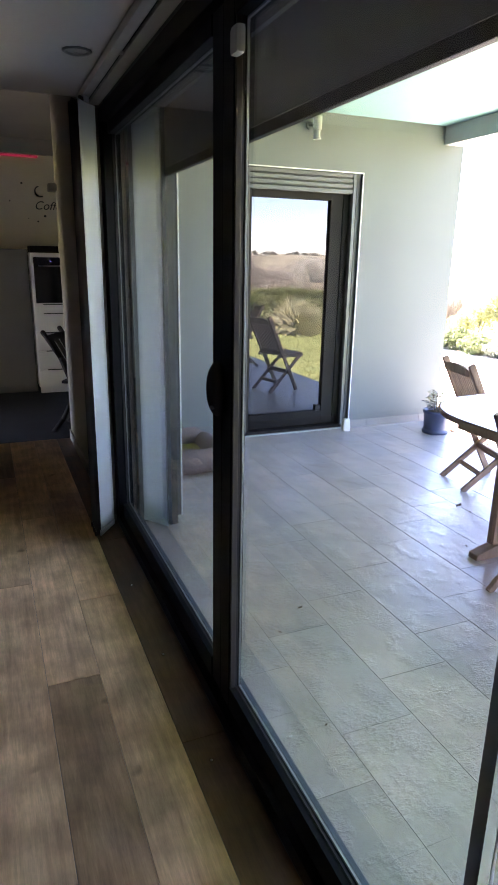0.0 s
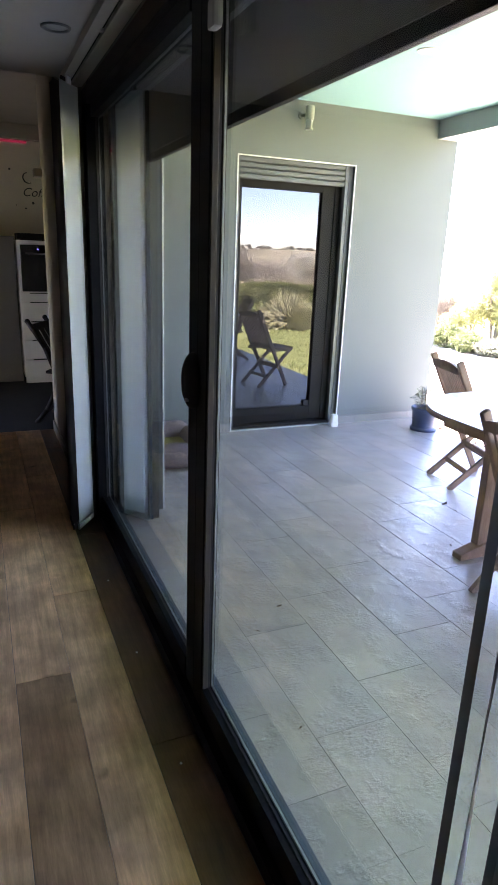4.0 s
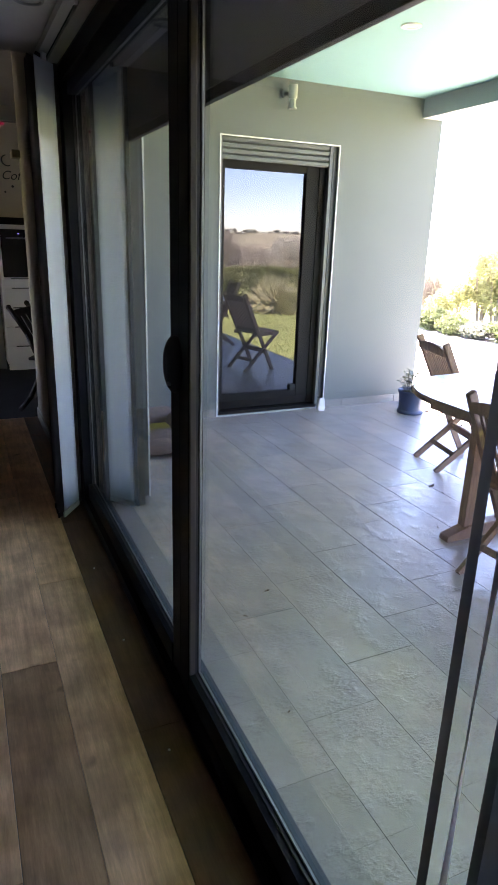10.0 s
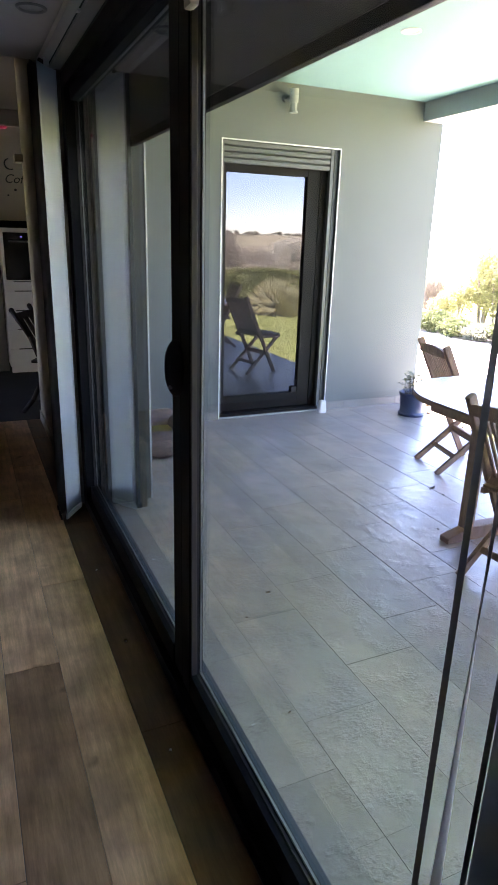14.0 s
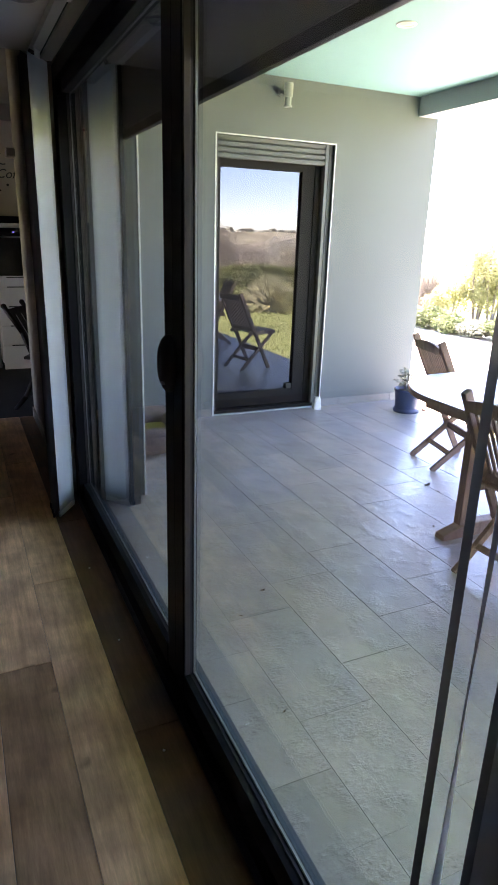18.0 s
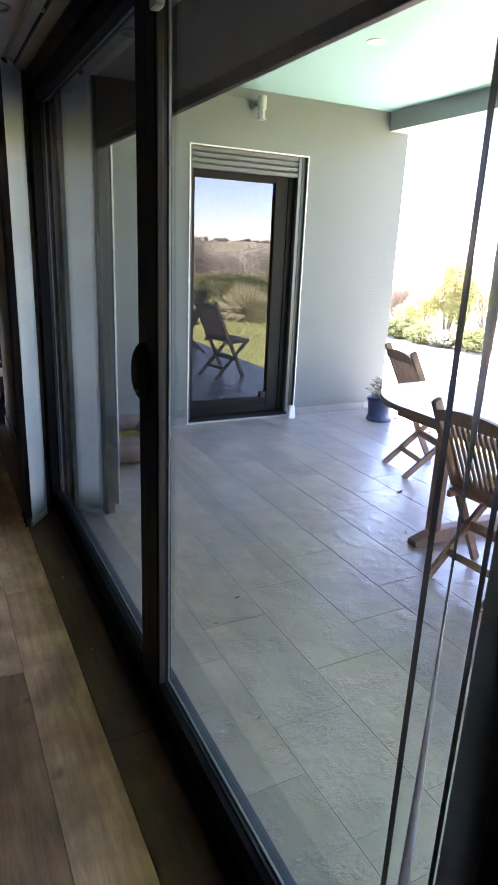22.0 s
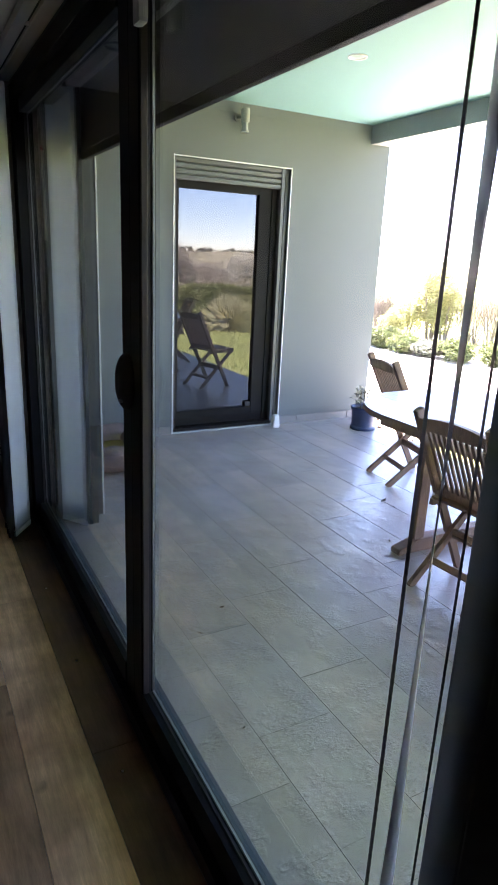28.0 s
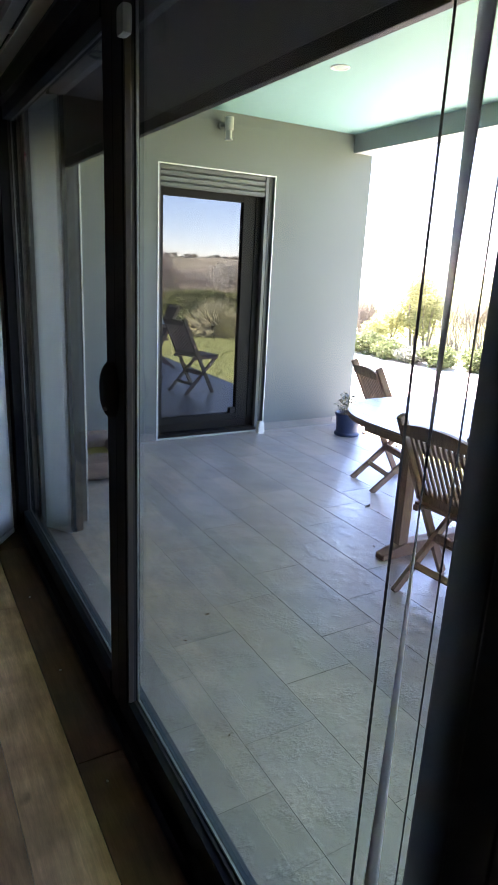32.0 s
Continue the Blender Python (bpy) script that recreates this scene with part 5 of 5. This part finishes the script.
for x, y, s, yaw in ((2.662, 2.94, 0.03, 20), (2.66, 2.83, 0.014, 70), (1.152, 2.21, 0.014, 10), (0.985, 2.07, 0.011, 140), (2.3, 2.45, 0.012, 60), (0.90, 1.52, 0.008, 30)):
    bm = bmesh.new()
    pts = [(-1, 0, 0.05), (-0.4, 0.45, 0.3), (0.4, 0.38, 0.2), (1, 0, 0.5), (0.4, -0.38, 0.1), (-0.4, -0.45, 0.25)]
    vs = [bm.verts.new((px * s, py * s, pz * s)) for px, py, pz in pts]
    c0, c1 = bm.verts.new((0, 0, 0.0)), bm.verts.new((0, 0, -0.0005))
    for k in range(6):
        bm.faces.new((vs[k], vs[(k + 1) % 6], c0))
    ob = part("dry_leaf", bm, M_DRY, None)
    ob.matrix_world = pose(x, y, 0.0015, 0, 0, yaw)
    tagged(ob, "small dry brown leaf lying on the terrace tiles", "leaf", "fallen leaves")

# ---- floor pieces: terrace tiles ----
tile_base = tagged(box_part("terrace_floor", (0.70, -1.49, -0.0118, 3.84, YW - 0.001, -0.0012), M_GROUT, None), "grey slate-look tiles laid in staggered rows on the terrace", "floor", kind="structure")
TILES = {}


def tile_mesh(w, l):
    key = (round(w, 3), round(l, 3))
    if key not in TILES:
        bm = bmesh.new()
        z = (-0.0105, -0.0012, 0.0)
        rows = []
        for k, zz in enumerate(z):
            i = 0.0008 if k == 2 else 0.0
            rows.append([bm.verts.new((sx * (w / 2 - i), sy * (l / 2 - i), zz)) for sx, sy in ((-1, -1), (1, -1), (1, 1), (-1, 1))])
        for a, b in zip(rows, rows[1:]):
            for k in range(4):
                bm.faces.new((a[k], a[(k + 1) % 4], b[(k + 1) % 4], b[k]))
        bm.faces.new(rows[2])
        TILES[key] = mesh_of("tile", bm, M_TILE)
    return TILES[key]


rt = random.Random(11)
PITCH_Y, GAP = 0.591, 0.003
ROWS_X = [0.726, 0.925, 1.207, 1.512, 1.80, 2.085] + [2.085 + 0.288 * i for i in range(1, 7)] + [3.84]
for k, (x0, x1) in enumerate(zip(ROWS_X, ROWS_X[1:]), start=-1):
    y = 1.462 + 0.197 * k
    while y > -1.49:
        y -= PITCH_Y
    while y < YW - 0.01:
        y0, y1 = max(-1.49, y), min(YW - 0.004, y + PITCH_Y)
        y += PITCH_Y
        if y1 - y0 < 0.03:
            continue
        ob = new("tile", tile_mesh(x1 - x0 - GAP, y1 - y0 - 0.0002))
        ob.location = ((x0 + x1) / 2, (y0 + y1) / 2, rt.uniform(-0.0001, 0.0005))
        ob.rotation_euler = (rt.uniform(-0.0006, 0.0006), rt.uniform(-0.0012, 0.0012), 0)
        ob.parent = tile_base

# ---- skirting tiles ----
sk = tagged(box_part("baseboard_terrace", (0.97, YW - 0.004, -0.01, 1.94, YW - 0.0005, 0.06), M_GROUT, None), "grey tile skirting along the wing's wall", "baseboard", kind="structure")
for a, b in ((0.97, 1.35), (1.35, 1.94), (3.01, 3.2), (3.2, 3.79), (3.79, 4.012)):
    box_part("skirting_tile", (a + 0.003, YW - 0.013, -0.004, b - 0.003, YW - 0.0045, 0.07), M_SKIRT, sk, bev=0.002)

# ---- wooden floor boards ----
plank_base = tagged(box_part("floor", (-4.2, -3.2, -0.0118, 0.575, 5.36, -0.0085), M_SHADE_SLAB, None), "oak laminate floor boards", "floor", kind="structure")
PL = {}


def plank_mesh(w, l, wood):
    key = (round(w, 3), round(l, 3), wood.name)
    if key not in PL:
        bm = bmesh.new()
        rows = []
        for k, zz in enumerate((-0.0085, -0.0012, 0.0)):
            i = 0.0012 if k == 2 else 0.0
            rows.append([bm.verts.new((sx * (w / 2 - i), sy * (l / 2 - i), zz)) for sx, sy in ((-1, -1), (1, -1), (1, 1), (-1, 1))])
        for a, b in zip(rows, rows[1:]):
            for k in range(4):
                bm.faces.new((a[k], a[(k + 1) % 4], b[(k + 1) % 4], b[k]))
        bm.faces.new(rows[2])
        PL[key] = mesh_of("plank", bm, wood)
    return PL[key]


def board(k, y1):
    """Boards of one floor differ: dark at the window, partly shade in its colour, then pale, brown and mixed."""
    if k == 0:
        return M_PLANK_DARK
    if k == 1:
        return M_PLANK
    if k == 2:
        return M_PLANK_MID if y1 < 2.2 else M_PLANK
    return (M_PLANK, M_PLANK_MID, M_PLANK)[int(k * 3 + y1 * 2) % 3]


STARTS = {0: 1.62, 1: 2.623, 2: 2.065, 3: 1.26}
for k in range(0, 25):
    x1 = 0.575 if k == 0 else 0.428 - 0.188 * (k - 1)
    x0 = max(-4.2, 0.428 - 0.188 * k)
    y = STARTS.get(k, 1.0 + (k * 0.71) % 1.6)
    while y > -3.2:
        y -= 1.6
    while y < 5.36:
        y0, y1 = max(-3.2, y), min(5.36, y + 1.6)
        y += 1.6
        if y1 - y0 < 0.02 or x1 - x0 < 0.02:
            continue
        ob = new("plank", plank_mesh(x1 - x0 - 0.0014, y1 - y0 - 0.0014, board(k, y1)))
        ob.location = ((x0 + x1) / 2, (y0 + y1) / 2, 0)
        ob.parent = plank_base
M_STUD = mat("white_stud", (0.9, 0.9, 0.89), 0.3, grain=0.03)
for y in (2.68, 2.099, 1.517, 0.935):
    bm = bmesh.new()
    add_lathe(bm, [(0.0042, 0.0), (0.0038, 0.0018), (0.001, 0.0032)], 16, (0, 0, 0))
    ob = part("floor_stud", bm, M_STUD, None, smooth=True)
    ob.matrix_world = pose(0.492, y, 0.0003)
    tagged(ob, "tiny pale stud set in the floor along the window", "floor stud", "floor studs")
